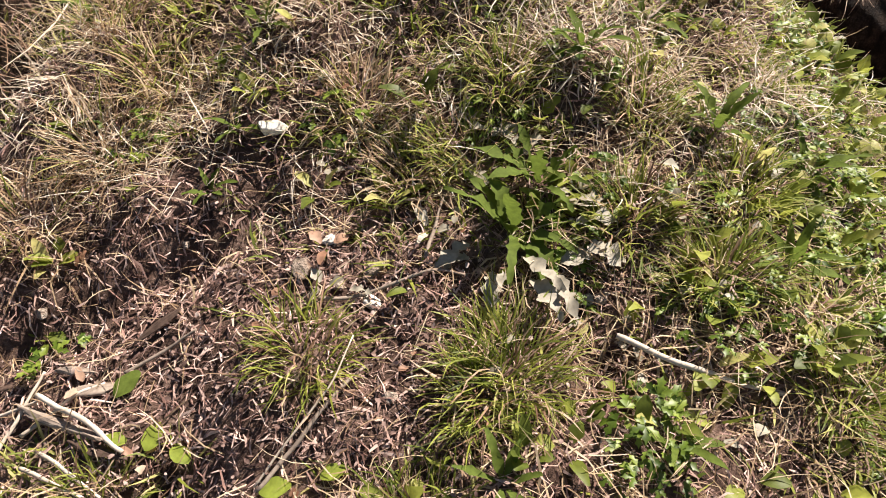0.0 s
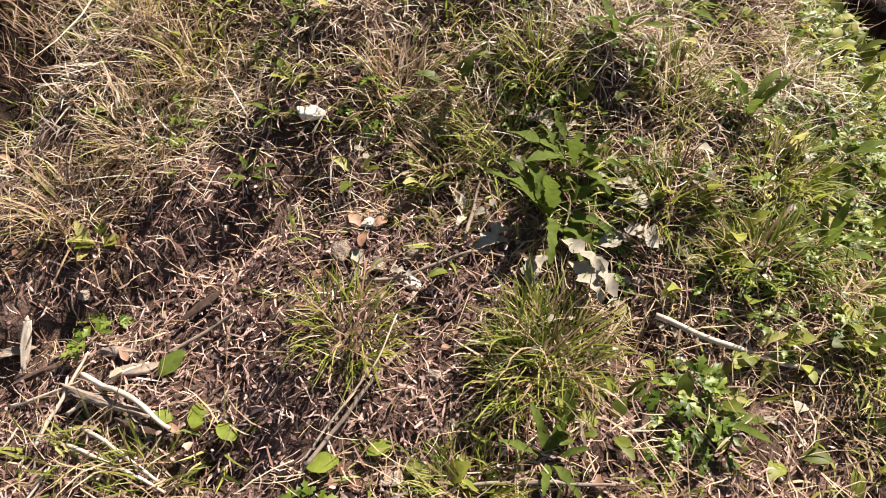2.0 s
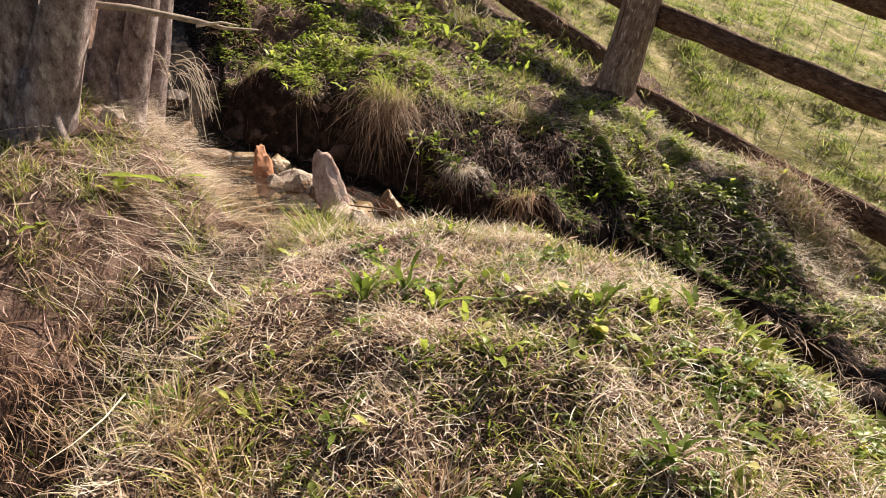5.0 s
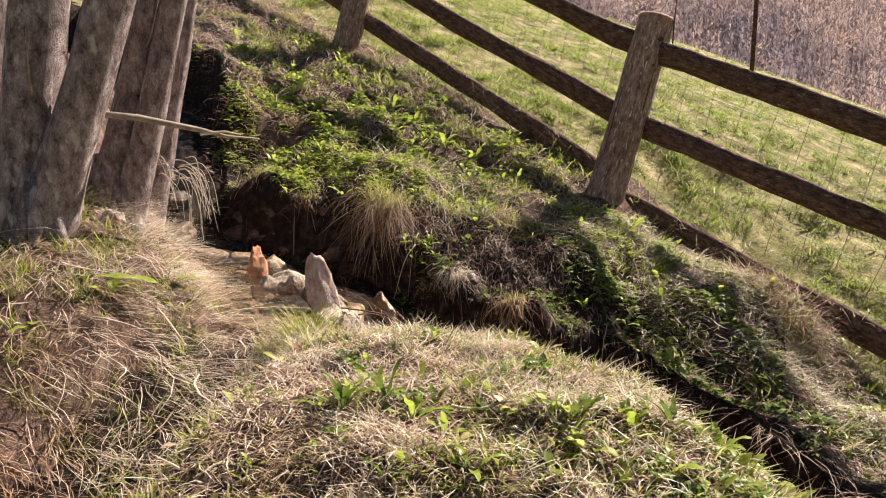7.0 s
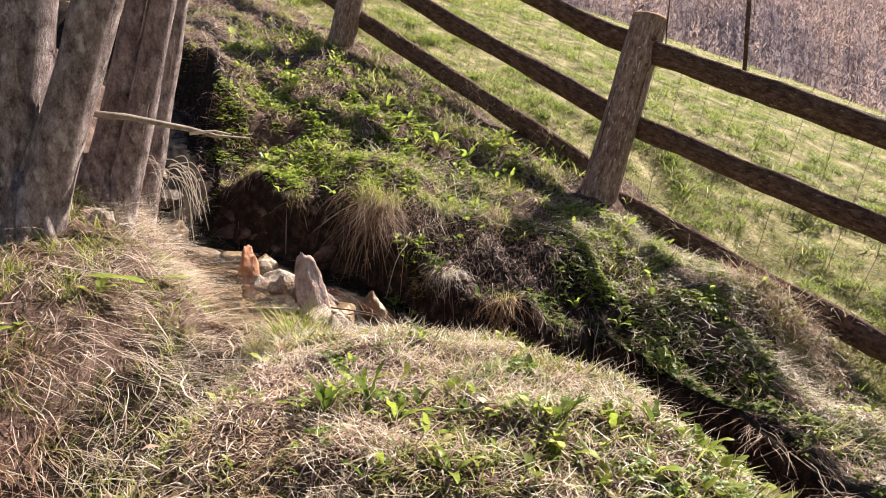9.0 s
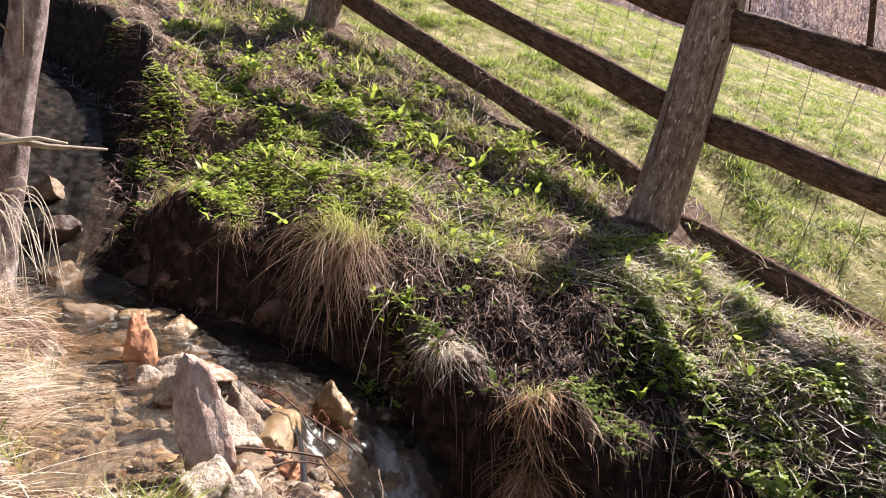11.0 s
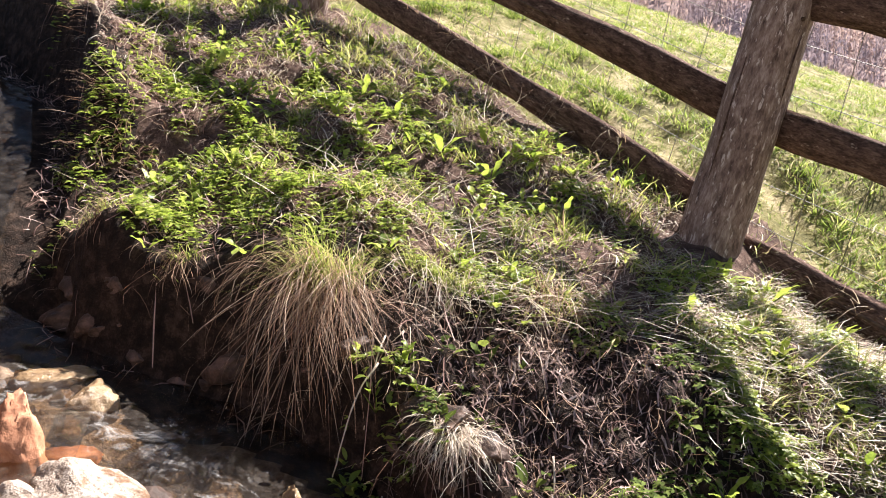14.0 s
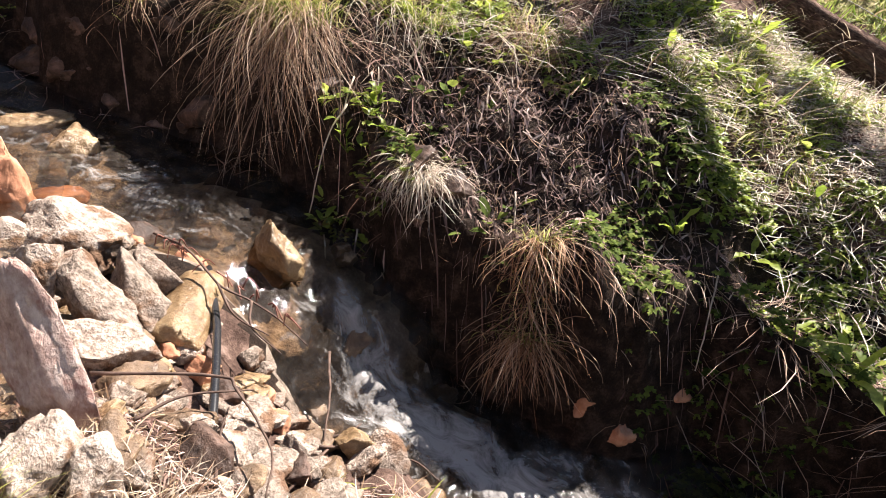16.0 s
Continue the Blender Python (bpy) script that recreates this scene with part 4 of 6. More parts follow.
for k in range(110):
    f = small.random()
    x, y = -0.78 + small.uniform(-0.16, 0.16) + 0.12 * f, 3.2 - 0.65 * f
    d = small.uniform(0.018, 0.042)
    stone(x, y, d * 0.1, (d * small.uniform(1.0, 1.5), d, d * 0.55), small.choice((WET_STONE, GOLD_STONE, STONE_GREY, STONE)), "small rounded pebble in the shallow side channel", 500 + k, (small.uniform(-15, 15), small.uniform(-15, 15), small.uniform(0, 180)), 8)


def ribbon(name, line, half, lift, step=0.012, across=30, rough=0.012, froth=()):
    """A running water surface along a polyline, with standing ripples."""
    pts = [Vector(p) for p in line]
    path = []
    for a, b in zip(pts, pts[1:]):
        n = max(2, int((b - a).length / step))
        path += [a.lerp(b, k / n) for k in range(n)]
    for _ in range(14):
        path = [path[0]] + [(path[k - 1] + path[k] * 2 + path[k + 1]) / 4 for k in range(1, len(path) - 1)] + [path[-1]]
    co, flow = [], []
    for k, p in enumerate(path):
        way = path[min(k + 3, len(path) - 1)] - path[max(k - 3, 0)]
        side = Vector((way.y, -way.x, 0)).normalized()
        slope = min(1.5, abs(way.z) / max(0.01, math.hypot(way.x, way.y)))
        for j in range(across + 1):
            e = 2 * j / across - 1
            q = p + side * half * e * (1 - 0.35 * min(1, max(0, (-1.15 - p.x) / 0.3)))
            s = k * step
            rip = noise.noise(Vector((s * 9, e * 3.2, 1))) + 0.6 * noise.noise(Vector((s * 26, e * 8, 3))) + 0.3 * noise.noise(Vector((s * 60, e * 16, 5)))
            co.append((q.x, q.y, q.z + lift + rip * rough * (0.6 + 1.2 * slope)))
            break_ = sum(amount * math.exp(-((q.x - fx) ** 2 + (q.y - fy) ** 2) / wide ** 2) for fx, fy, wide, amount in froth)
            flow.append((s * 0.7, e * half, break_))
    n = across + 1
    a = (np.arange(len(path) - 1)[:, None] * n + np.arange(across)[None]).ravel()
    me = raw_mesh(name, co, np.stack([a, a + 1, a + n + 1, a + n], -1))
    me.attributes.new("flow", "FLOAT_VECTOR", "POINT").data.foreach_set("vector", np.array(flow, np.float32).ravel())
    return me


FROTH = ((-1.42, 3.7, 0.12, 0.08), (-1.52, 3.92, 0.16, 0.04), (-0.19, 3.13, 0.06, 0.22), (-0.15, 3.06, 0.07, 0.2), (-0.1, 2.99, 0.09, 0.2), (0.0, 2.97, 0.09, 0.28), (0.13, 2.93, 0.12, 0.28), (0.35, 2.88, 0.2, 0.22), (-0.3, 3.05, 0.07, 0.12), (-0.65, 3.28, 0.1, 0.15), (-1.05, 3.42, 0.12, 0.14), (-1.3, 3.55, 0.1, 0.1), (-0.22, 2.88, 0.06, 0.08), (-0.5, 3.22, 0.16, 0.12), (-0.85, 3.33, 0.16, 0.14))
setting("stream_water", ribbon("stream_water", STREAM[2:17], 0.24, -0.012, rough=0.009, froth=FROTH), WATER, "clear shallow mountain stream rushing over brown stones, foaming white", "water")
setting("side_channel_water", ribbon("side_channel_water", CHANNEL[:2] + [(-0.6, 2.47, 1.05)], 0.15, -0.012, rough=0.003), STILL_WATER, "shallow brown water of a side channel beside the stones", "water")

hose_pts = [Vector(p) for p in ((-0.43, 3.03, 0.965), (-0.402, 2.966, 0.972), (-0.352, 2.841, 0.967), (-0.323, 2.744, 0.962), (-0.293, 2.631, 0.952), (-0.283, 2.535, 0.935), (-0.275, 2.44, 0.915))]
thing("hose", tube(hose_pts, [0.0065] * 7, 12), HOSE, "thin shiny black plastic hose lying between stones", "hose")


# ---- grass ----
def on_mound(x, y):
    sd, _, side = along(x, y, STREAM)
    cd, _, cside = along(x, y, CHANNEL)
    return (side < 0) & (sd > 0.2) & (cside > 0) & ((cd > 0.1) | (y < 2.52))


def off_gully(x, y):
    """Less straw down in the near gully."""
    return np.where(y < 2.1, np.clip((along(x, y, CHANNEL)[0] + 0.05) / 0.25, 0.4, 1), 1)


def on_bank(x, y):
    cd, _, cside = along(x, y, CHANNEL)
    return (along(x, y, STREAM)[2] < 0) & (cside < 0) & ((cd > 0.12) | (y < 2.52)) & (along(x, y, STREAM)[0] > 0.22)


def clear_of_post(x, y):
    """Not right in front of the near post's foot."""
    return np.hypot(x - 0.73, y - 4.17) > 0.16


def on_far(x, y, edge=0.2):
    sd, _, side = along(x, y, STREAM)
    return (side > 0) & (sd > edge) & (fence_sq(x, y)[1] < 0.0) & clear_of_post(x, y)


def inland(x, y):
    """Less fresh growth close to the stream's dark lower edge."""
    return np.clip((along(x, y, STREAM)[0] - 0.32) / 0.3, 0.08, 1)


def gentle(x, y):
    """1 on slopes that hold turf, 0 on the raw stream wall."""
    d = 0.05
    rise = np.hypot(land(x + d, y) - land(x - d, y), land(x, y + d) - land(x, y - d)) / (2 * d)
    return np.clip((1.25 - rise) / 0.4, 0, 1)


def bare(x, y):
    """1 but for the raw steep earth below the near fence post."""
    return 1 - rawness(x, y)


def patchy(x, y, size, seed, low, high):
    return np.clip((vnoise(x, y, size, seed) * 0.6 + vnoise(x, y, size * 0.35, seed + 1) * 0.4 + 0.5 - low) / (high - low), 0, 1)


def tussocks(name, cx, cy, per, spread, material, label, category, tall=(0.04, 0.08), wide=(0.0015, 0.003), lean=(0.05, 0.9), droop=(0.2, 1.2), slope_pull=0.0):
    """Grass growing in tufts: blades that fan out from each centre."""
    n = len(cx)
    count = np.maximum(3, (per * rng.uniform(0.4, 1.6, n)).astype(int))
    own = np.repeat(np.arange(n), count)
    k = len(own)
    ang, far = rng.uniform(0, 2 * np.pi, k), np.sqrt(rng.random(k))
    size = rng.uniform(0.7, 1.3, n)[own]
    x, y = cx[own] + np.cos(ang) * far * spread * size, cy[own] + np.sin(ang) * far * spread * size
    az = ang + rng.normal(0, 0.7, k)
    lean_ = lean[0] + (lean[1] - lean[0]) * np.clip(far * 0.7 + rng.random(k) * 0.4, 0, 1)
    if slope_pull:
        d = 0.04
        gx, gy = (land(cx + d, cy) - land(cx - d, cy)) / (2 * d), (land(cx, cy + d) - land(cx, cy - d)) / (2 * d)
        hx, hy = np.cos(az) - slope_pull * gx[own], np.sin(az) - slope_pull * gy[own]
        az = np.arctan2(hy, hx)
    length = rng.uniform(*tall, k) * rng.uniform(0.7, 1.25, n)[own]
    me = blade_mesh(name, x, y, land(x, y) - 0.004, length, rng.uniform(*wide, k), az, lean_, rng.uniform(*droop, k))
    me.materials.append(material)
    return tagged(new(name, me), label, category, kind="stuff")


def bits(name, x, y, material, label, category, long=(0.008, 0.03), wide=(0.001, 0.003), lift=0.012, tip=0.35):
    """Short stiff scraps lying about on the ground."""
    n = len(x)
    d = 0.02
    gx, gy = (land(x + d, y) - land(x - d, y)) / (2 * d), (land(x, y + d) - land(x, y - d)) / (2 * d)
    az, length = rng.uniform(0, 2 * np.pi, n), rng.uniform(*long, n)
    way = np.stack([np.cos(az), np.sin(az), gx * np.cos(az) + gy * np.sin(az) + rng.normal(0, tip, n)], -1) * length[:, None] * 0.5
    side = np.stack([-np.sin(az), np.cos(az), rng.normal(0, 0.6, n)], -1) * (rng.uniform(*wide, n) * 0.5)[:, None]
    at = np.stack([x, y, land(x, y) + lift * rng.random(n) ** 2], -1)
    bend = np.stack([rng.normal(0, 1, n), rng.normal(0, 1, n), rng.uniform(0, 1, n)], -1) * (length * 0.12)[:, None]
    co = np.stack([at - way - side * 0.6, at - way + side * 0.6, at + bend - side, at + bend + side, at + way - side * 0.3, at + way + side * 0.3], 1).reshape(-1, 3)
    quads = (np.arange(n)[:, None, None] * 6 + np.array([(0, 1, 3, 2), (2, 3, 5, 4)])[None]).reshape(-1, 4)
    me = raw_mesh(name, co, quads)
    me.materials.append(material)
    return tagged(new(name, me), label, category, kind="stuff")


def level(x, y):
    """1 on the mound's back, less on its steep flanks."""
    d = 0.06
    rise = np.hypot(land(x + d, y) - land(x - d, y), land(x, y + d) - land(x, y - d)) / (2 * d)
    return np.clip((0.8 - rise) / 0.3, 0.2, 1)


def greener(x, y):
    """Share of living grass on the mound: more to the stream's side and the top."""
    return np.clip(0.4 + 0.95 * x + 0.3 * (y - 1.0) + 0.6 * vnoise(x, y, 0.25, 40), 0.04, 1)


def barer(x, y):
    """The trodden, littered hollow at the mound's foot."""
    return np.minimum(1, 1.25 * np.exp(-(((x + 0.18) / 0.36) ** 2 + ((y - 0.84) / 0.2) ** 2)))


# the mound
x, y = scatter(-0.95, 1.2, 0.35, 2.6, 120000, lambda x, y: on_mound(x, y) * (0.6 + 0.4 * barer(x, y)))
bits("ground_litter", x, y, LITTER, "brown and pinkish scraps of dry plants littering the mound", "plant litter", (0.006, 0.026), (0.0009, 0.0028))
x, y = scatter(-0.95, 1.2, 0.35, 2.6, 5600, lambda x, y: on_mound(x, y) * greener(x, y) * (1 - 0.9 * barer(x, y)) * np.clip((2.4 - y) / 0.25, 0.05, 1))
tussocks("green_grass", x, y, 17, 0.028, MOUND_GRASS, "short fresh green grass growing in tufts on the mound", "grass", (0.018, 0.055), (0.002, 0.0045), (0.05, 1.1), (0.2, 1.7))
x, y = scatter(-0.95, 1.2, 0.35, 2.6, 1900, lambda x, y: on_mound(x, y) * level(x, y) * (1.1 - greener(x, y)) * (1 - 0.92 * barer(x, y)))
tussocks("dry_tufts", x, y, 22, 0.034, STRAW, "bleached straw-coloured grass tufts on the mound", "dry grass", (0.025, 0.075), (0.0014, 0.0032), (0.4, 1.5), (0.5, 2.2))
x, y = scatter(-0.95, 1.2, 0.35, 2.6, 66000, lambda x, y: on_mound(x, y) * level(x, y) * (0.3 + 0.7 * patchy(x, y, 0.2, 33, 0.25, 0.75)) * (1 - 0.85 * barer(x, y)))
lawn("matted_straw", x, y, STRAW, "flattened bleached straw matted over the mound", "dry grass", (0.02, 0.07), (0.0008, 0.0019), (0.9, 1.6), (-0.5, 1.2), lift=0.02)

x, y = scatter(-0.7, 0.9, 1.15, 2.5, 1900, lambda x, y: on_mound(x, y) * level(x, y) * patchy(x, y, 0.25, 35, 0.2, 0.6))
tussocks("crest_straw", x, y, 14, 0.03, PALE_STRAW, "pale sunlit dry grass on the crest of the mound", "dry grass", (0.025, 0.075), (0.0016, 0.0034), (0.5, 1.5), (0.4, 2.0))

x, y = scatter(-0.8, 1.1, 1.0, 2.5, 40000, lambda x, y: on_mound(x, y) * level(x, y) * patchy(x, y, 0.18, 37, 0.3, 0.6) * np.clip((y - 0.95) * 4, 0, 1) * np.clip(1.3 - 1.2 * x, 0.3, 1))
lawn("bleached_mat", x, y, PALE_STRAW, "bleached pale straw matted over the mound's crest", "dry grass", (0.02, 0.065), (0.0009, 0.002), (0.8, 1.6), (-0.6, 1.4), lift=0.025)

# the near bank under the trees
x, y = scatter(-2.2, -0.35, 0.7, 3.5, 700, lambda x, y: on_bank(x, y) * off_gully(x, y) * (0.25 + patchy(x, y, 0.2, 43, 0.35, 0.6)))
tussocks("bank_straw", x, y, 30, 0.05, STRAW_RED, "long dry grass hanging down the tree bank", "dry grass", (0.05, 0.14), (0.0012, 0.0026), (0.6, 1.5), (0.3, 1.3), slope_pull=3.0)
x, y = scatter(-1.9, -0.4, 0.9, 3.0, 470, lambda x, y: on_bank(x, y) * off_gully(x, y) * patchy(x, y, 0.16, 45, 0.4, 0.55))
tussocks("draped_straw", x, y, 30, 0.06, PALE_STRAW, "thick drapes of long pale straw combed down the tree bank", "dry grass", (0.1, 0.24), (0.0009, 0.002), (1.0, 1.6), (0.1, 0.7), slope_pull=5.0)
x, y = scatter(-1.6, -0.5, 1.0, 2.9, 70, lambda x, y: on_bank(x, y))
lawn("fallen_stems", x, y, PALE_STRAW, "long stiff pale stems lying across the tree bank", "dry grass", (0.2, 0.42), (0.003, 0.0055), (1.2, 1.65), (0.0, 0.3), toward=-0.8, pull=0.5, lift=0.06)
x, y = scatter(-2.2, -0.35, 0.7, 3.5, 1300, lambda x, y: on_bank(x, y) * off_gully(x, y) * patchy(x, y, 0.25, 44, 0.35, 0.7))
tussocks("bank_pale_straw", x[y > 2.3], y[y > 2.3], 26, 0.05, PALE_STRAW, "bleached dry grass clumps on the tree bank", "dry grass", (0.05, 0.12), (0.0018, 0.0034), (0.4, 1.3), (0.4, 1.5), slope_pull=2.0)
x, y = x[y <= 2.3], y[y <= 2.3]
tussocks("hanging_bank_straw", x, y, 26, 0.05, PALE_STRAW, "long pinkish-pale straw hanging down the tree bank", "dry grass", (0.06, 0.15), (0.0009, 0.002), (0.7, 1.5), (0.2, 1.0), slope_pull=3.5)
x, y = scatter(-2.2, -0.35, 0.7, 3.5, 1100, lambda x, y: on_bank(x, y) * patchy(x, y, 0.3, 46, 0.3, 0.7))
tussocks("bank_green", x, y, 26, 0.03, MOUND_GRASS, "sparse green grass between dry stems on the tree bank", "grass", (0.03, 0.08), (0.0015, 0.003))
x, y = scatter(-2.2, -0.35, 0.7, 3.5, 16000, lambda x, y: on_bank(x, y))
bits("bank_litter", x, y, LITTER, "brown plant scraps on the tree bank", "plant litter", (0.01, 0.06), (0.001, 0.003))

# the far bank up to the fence
def strawy(x, y):
    """Share of dead grass: most on the right-hand slope and under the fence."""
    return np.clip(0.42 + 0.5 * np.clip((x - 0.5) * 2, 0, 1) + 0.4 * np.exp(-((fence_sq(x, y)[1] + 0.08) / 0.12) ** 2) + 0.5 * vnoise(x, y, 0.3, 64), 0, 1)


x, y = scatter(-2.4, 2.3, 2.6, 6.6, 6500, lambda x, y: on_far(x, y, 0.3) * gentle(x, y) * inland(x, y) * bare(x, y) * patchy(x, y, 0.2, 60, 0.46, 0.62))
tussocks("far_green", x, y, 13, 0.03, GRASS_GREEN, "bright green grass tufts on the bank below the fence", "grass", (0.03, 0.1), (0.0028, 0.006), (0.05, 1.0), (0.2, 1.6), slope_pull=0.6)
x, y = scatter(-2.4, 2.3, 2.6, 6.6, 9000, lambda x, y: on_far(x, y, 0.3) * gentle(x, y) * inland(x, y) * bare(x, y) * strawy(x, y))
tussocks("far_straw", x, y, 13, 0.05, PALE_STRAW, "matted dry grass between the green tufts below the fence", "dry grass", (0.04, 0.11), (0.0016, 0.0036), (0.6, 1.6), (0.3, 1.6), slope_pull=2.0)
x, y = scatter(-2.4, 2.3, 2.6, 6.6, 60000, lambda x, y: on_far(x, y, 0.2) * (0.04 + 0.96 * gentle(x, y)) * (0.03 + 0.97 * bare(x, y)))
bits("far_litter", x, y, LITTER, "dry stalks and scraps strewn over the far bank", "plant litter", (0.01, 0.07), (0.0012, 0.0035), 0.035)
x, y = scatter(-2.4, 2.3, 2.6, 6.6, 14000, lambda x, y: on_far(x, y, 0.3) * inland(x, y) * (0.1 + 0.9 * gentle(x, y)) * (0.06 + 0.94 * bare(x, y)) * patchy(x, y, 0.4, 66, 0.3, 0.7))
lawn("pale_stalks", x, y, PALE_STRAW, "bleached whitish stalks lying on the far bank", "dry grass", (0.08, 0.24), (0.0014, 0.0028), (0.9, 1.6), (-0.1, 0.4), lift=0.045)
x, y = scatter(0.3, 2.3, 2.4, 4.2, 4000, lambda x, y: on_far(x, y, 0.3) * gentle(x, y) * inland(x, y) * np.clip((x - 0.4) * 2.5, 0, 1) * patchy(x, y, 0.35, 67, 0.25, 0.6))
lawn("slope_straw", x, y, PALE_STRAW, "bleached dead stalks lying down the slope", "dry grass", (0.06, 0.2), (0.0015, 0.0034), (0.9, 1.5), (-0.1, 0.5), toward=-0.9, pull=0.7, lift=0.02)
x, y = scatter(-0.4, 1.4, 2.5, 3.8, 80, lambda x, y: on_far(x, y, 0.16) * (0.3 + 0.7 * bare(x, y)) * (along(x, y, STREAM)[0] < 0.6))
tussocks("wall_straw", x, y, 10, 0.04, STRAW_RED, "thin dead grass trailing down the dark stream bank", "dry grass", (0.05, 0.16), (0.001, 0.002), (0.9, 1.6), (0.3, 1.3), slope_pull=3.0)
def under_fence(s0, s1, q0, q1, number):
    """Places in a strip along the fence."""
    s_, q_ = rng.uniform(s0, s1, number), rng.uniform(q0, q1, number)
    x_, y_ = FENCE_FOOT[0] + FENCE_WAY[0] * s_ + FENCE_OUT[0] * q_, FENCE_FOOT[1] + FENCE_WAY[1] * s_ + FENCE_OUT[1] * q_
    keep = clear_of_post(x_, y_)
    return x_[keep], y_[keep]


x, y = under_fence(-4.2, 2.4, -0.26, 0.02, 4200)
lawn("fence_straw", x, y, STRAW_RED, "brown dry grass caught along the bottom of the fence", "dry grass", (0.03, 0.12), (0.0015, 0.003), (0.5, 1.5), (0.1, 1.4), lift=0.01)
x, y = under_fence(-4.2, 2.4, -0.3, 0.16, 4200)
lawn("fence_pale_straw", x, y, PALE_STRAW, "pale dead grass lying along the foot of the fence", "dry grass", (0.03, 0.13), (0.0015, 0.0032), (0.7, 1.6), (-0.2, 1.2), lift=0.02)
x, y = under_fence(-4.2, 2.4, -0.3, 0.1, 260)
tussocks("fence_grass", x, y, 14, 0.03, GRASS_GREEN, "green grass tufts growing along the foot of the fence", "grass", (0.04, 0.12), (0.0025, 0.005))

x, y = under_fence(0.72, 1.25, -0.2, 0.06, 1500)
lawn("rusty_heap", x, y, STRAW_RED, "heap of rusty dead grass burying the bottom fence rail", "dry grass", (0.06, 0.17), (0.0015, 0.003), (0.5, 1.5), (0.2, 1.2), lift=0.06)

# the meadow beyond the fence
x, y = scatter(-5, 8, 3, 12, 90000, lambda x, y: (fence_sq(x, y)[1] > 0.16) * np.exp(-fence_sq(x, y)[1] / 2.4) * np.clip(vnoise(x, y, 0.19, 18) * 5 + 0.4 * vnoise(x, y, 0.6, 73), 0.05, 1))
tussocks("near_meadow_grass", x, y, 16, 0.03, GRASS_FIELD, "fresh short tufts of green grass behind the fence", "meadow", (0.03, 0.08), (0.0025, 0.005), (0.05, 1.1), (0.2, 1.4))
x, y = scatter(-9, 16, 3, 24, 52000, lambda x, y: (fence_sq(x, y)[1] > 0.12) * np.exp(-fence_sq(x, y)[1] / 6.5) * np.clip((fence_sq(x, y)[1] - 0.5) / 1.5, 0.5, 1) * patchy(x, y, 0.24, 70, 0.46, 0.58))
tussocks("meadow_grass", x, y, 20, 0.045, GRASS_FIELD, "sunlit tufted green meadow grass beyond the fence", "meadow", (0.03, 0.085), (0.0035, 0.008), (0.05, 1.1), (0.2, 1.4))
x, y = scatter(-9, 16, 3, 24, 90000, lambda x, y: (fence_sq(x, y)[1] > 0.05) * np.exp(-fence_sq(x, y)[1] / 7) * patchy(x, y, 0.5, 71, 0.25, 0.75))
lawn("meadow_straw", x, y, STRAW, "dry grass stems lying in the meadow", "dry grass", (0.04, 0.12), (0.003, 0.007), (0.7, 1.5), (0.0, 0.8))
x, y = scatter(-3.5, 6.5, 3, 9.5, 150000, lambda x, y: (fence_sq(x, y)[1] > 0.1) * np.exp(-fence_sq(x, y)[1] / 1.6))
lawn("meadow_sward", x, y, GRASS_FIELD, "short dense sward of the meadow behind the fence", "meadow", (0.012, 0.04), (0.002, 0.0045), (0.1, 1.3), (0.1, 1.2))
x, y = scatter(-3.5, 7.0, 3, 10.5, 130000, lambda x, y: (fence_sq(x, y)[1] > 0.1) * np.exp(-fence_sq(x, y)[1] / 2.2) * np.clip(0.3 + 0.7 * fence_sq(x, y)[1], 0, 1) * patchy(x, y, 0.3, 75, 0.25, 0.6))
lawn("meadow_thatch", x, y, PALE_STRAW, "bleached thatch between the meadow's green tufts", "dry grass", (0.02, 0.06), (0.0018, 0.004), (0.8, 1.6), (-0.3, 1.0))


# ---- hanging tufts on the far bank ----
def hanging_tuft(x, y, wide, number, tall, material, label, green=0, seed=0, spread=0.35):
    """A tussock on the bank's edge whose blades arch outwards and hang down."""
    r = np.random.default_rng(seed)
    z = ground_at(x, y)
    top = holder("grass_tussock", label, "grass tussock", Matrix.Translation((x, y, z)), "hanging tussocks")
    for name, n, mat, reach in (("dry_foliage", number, material, 1.0), ("green_foliage", green, GRASS_GREEN, 0.5)):
        if not n:
            continue
        px, py = r.normal(0, wide * 0.36, n), r.normal(0, max(wide * 0.16, 0.018), n)
        pz = np.maximum(land(x + px, y + py) - z, -0.05)
        az = -np.pi / 2 + px / wide * 0.9 + r.normal(0, spread, n)
        lean = r.uniform(0.3, 2.3, n) if name == "dry_foliage" else r.uniform(0.0, 1.0, n)
        end = r.uniform(2.2, 3.3, n) if name == "dry_foliage" else r.uniform(1.0, 2.2, n)
        length = r.uniform(tall[0], tall[1], n) * reach * (1 - 0.25 * np.abs(px) / wide)
        me = blade_mesh(name, px, py, pz, length, r.uniform(0.0008, 0.002, n), az, lean, (end - lean) * 1.05, 6)
        tagged(part(name, me, mat, top, "fresh green blades" if name == "green_foliage" else ""), kind="stuff")
    return top


hanging_tuft(-0.36, 3.57, 0.12, 520, (0.12, 0.46), STRAW_RED, "large tussock of rusty dry grass hanging over the stream bank", 480, 1)
hanging_tuft(-0.08, 3.66, 0.16, 150, (0.1, 0.26), PALE_STRAW, "broad tussock of pale dry grass trailing down the bank", 350, 2)
hanging_tuft(-0.045, 3.28, 0.085, 760, (0.03, 0.13), PALE_STRAW, "small round tussock of pale straw on the dark bank", 60, 3, 1.1)
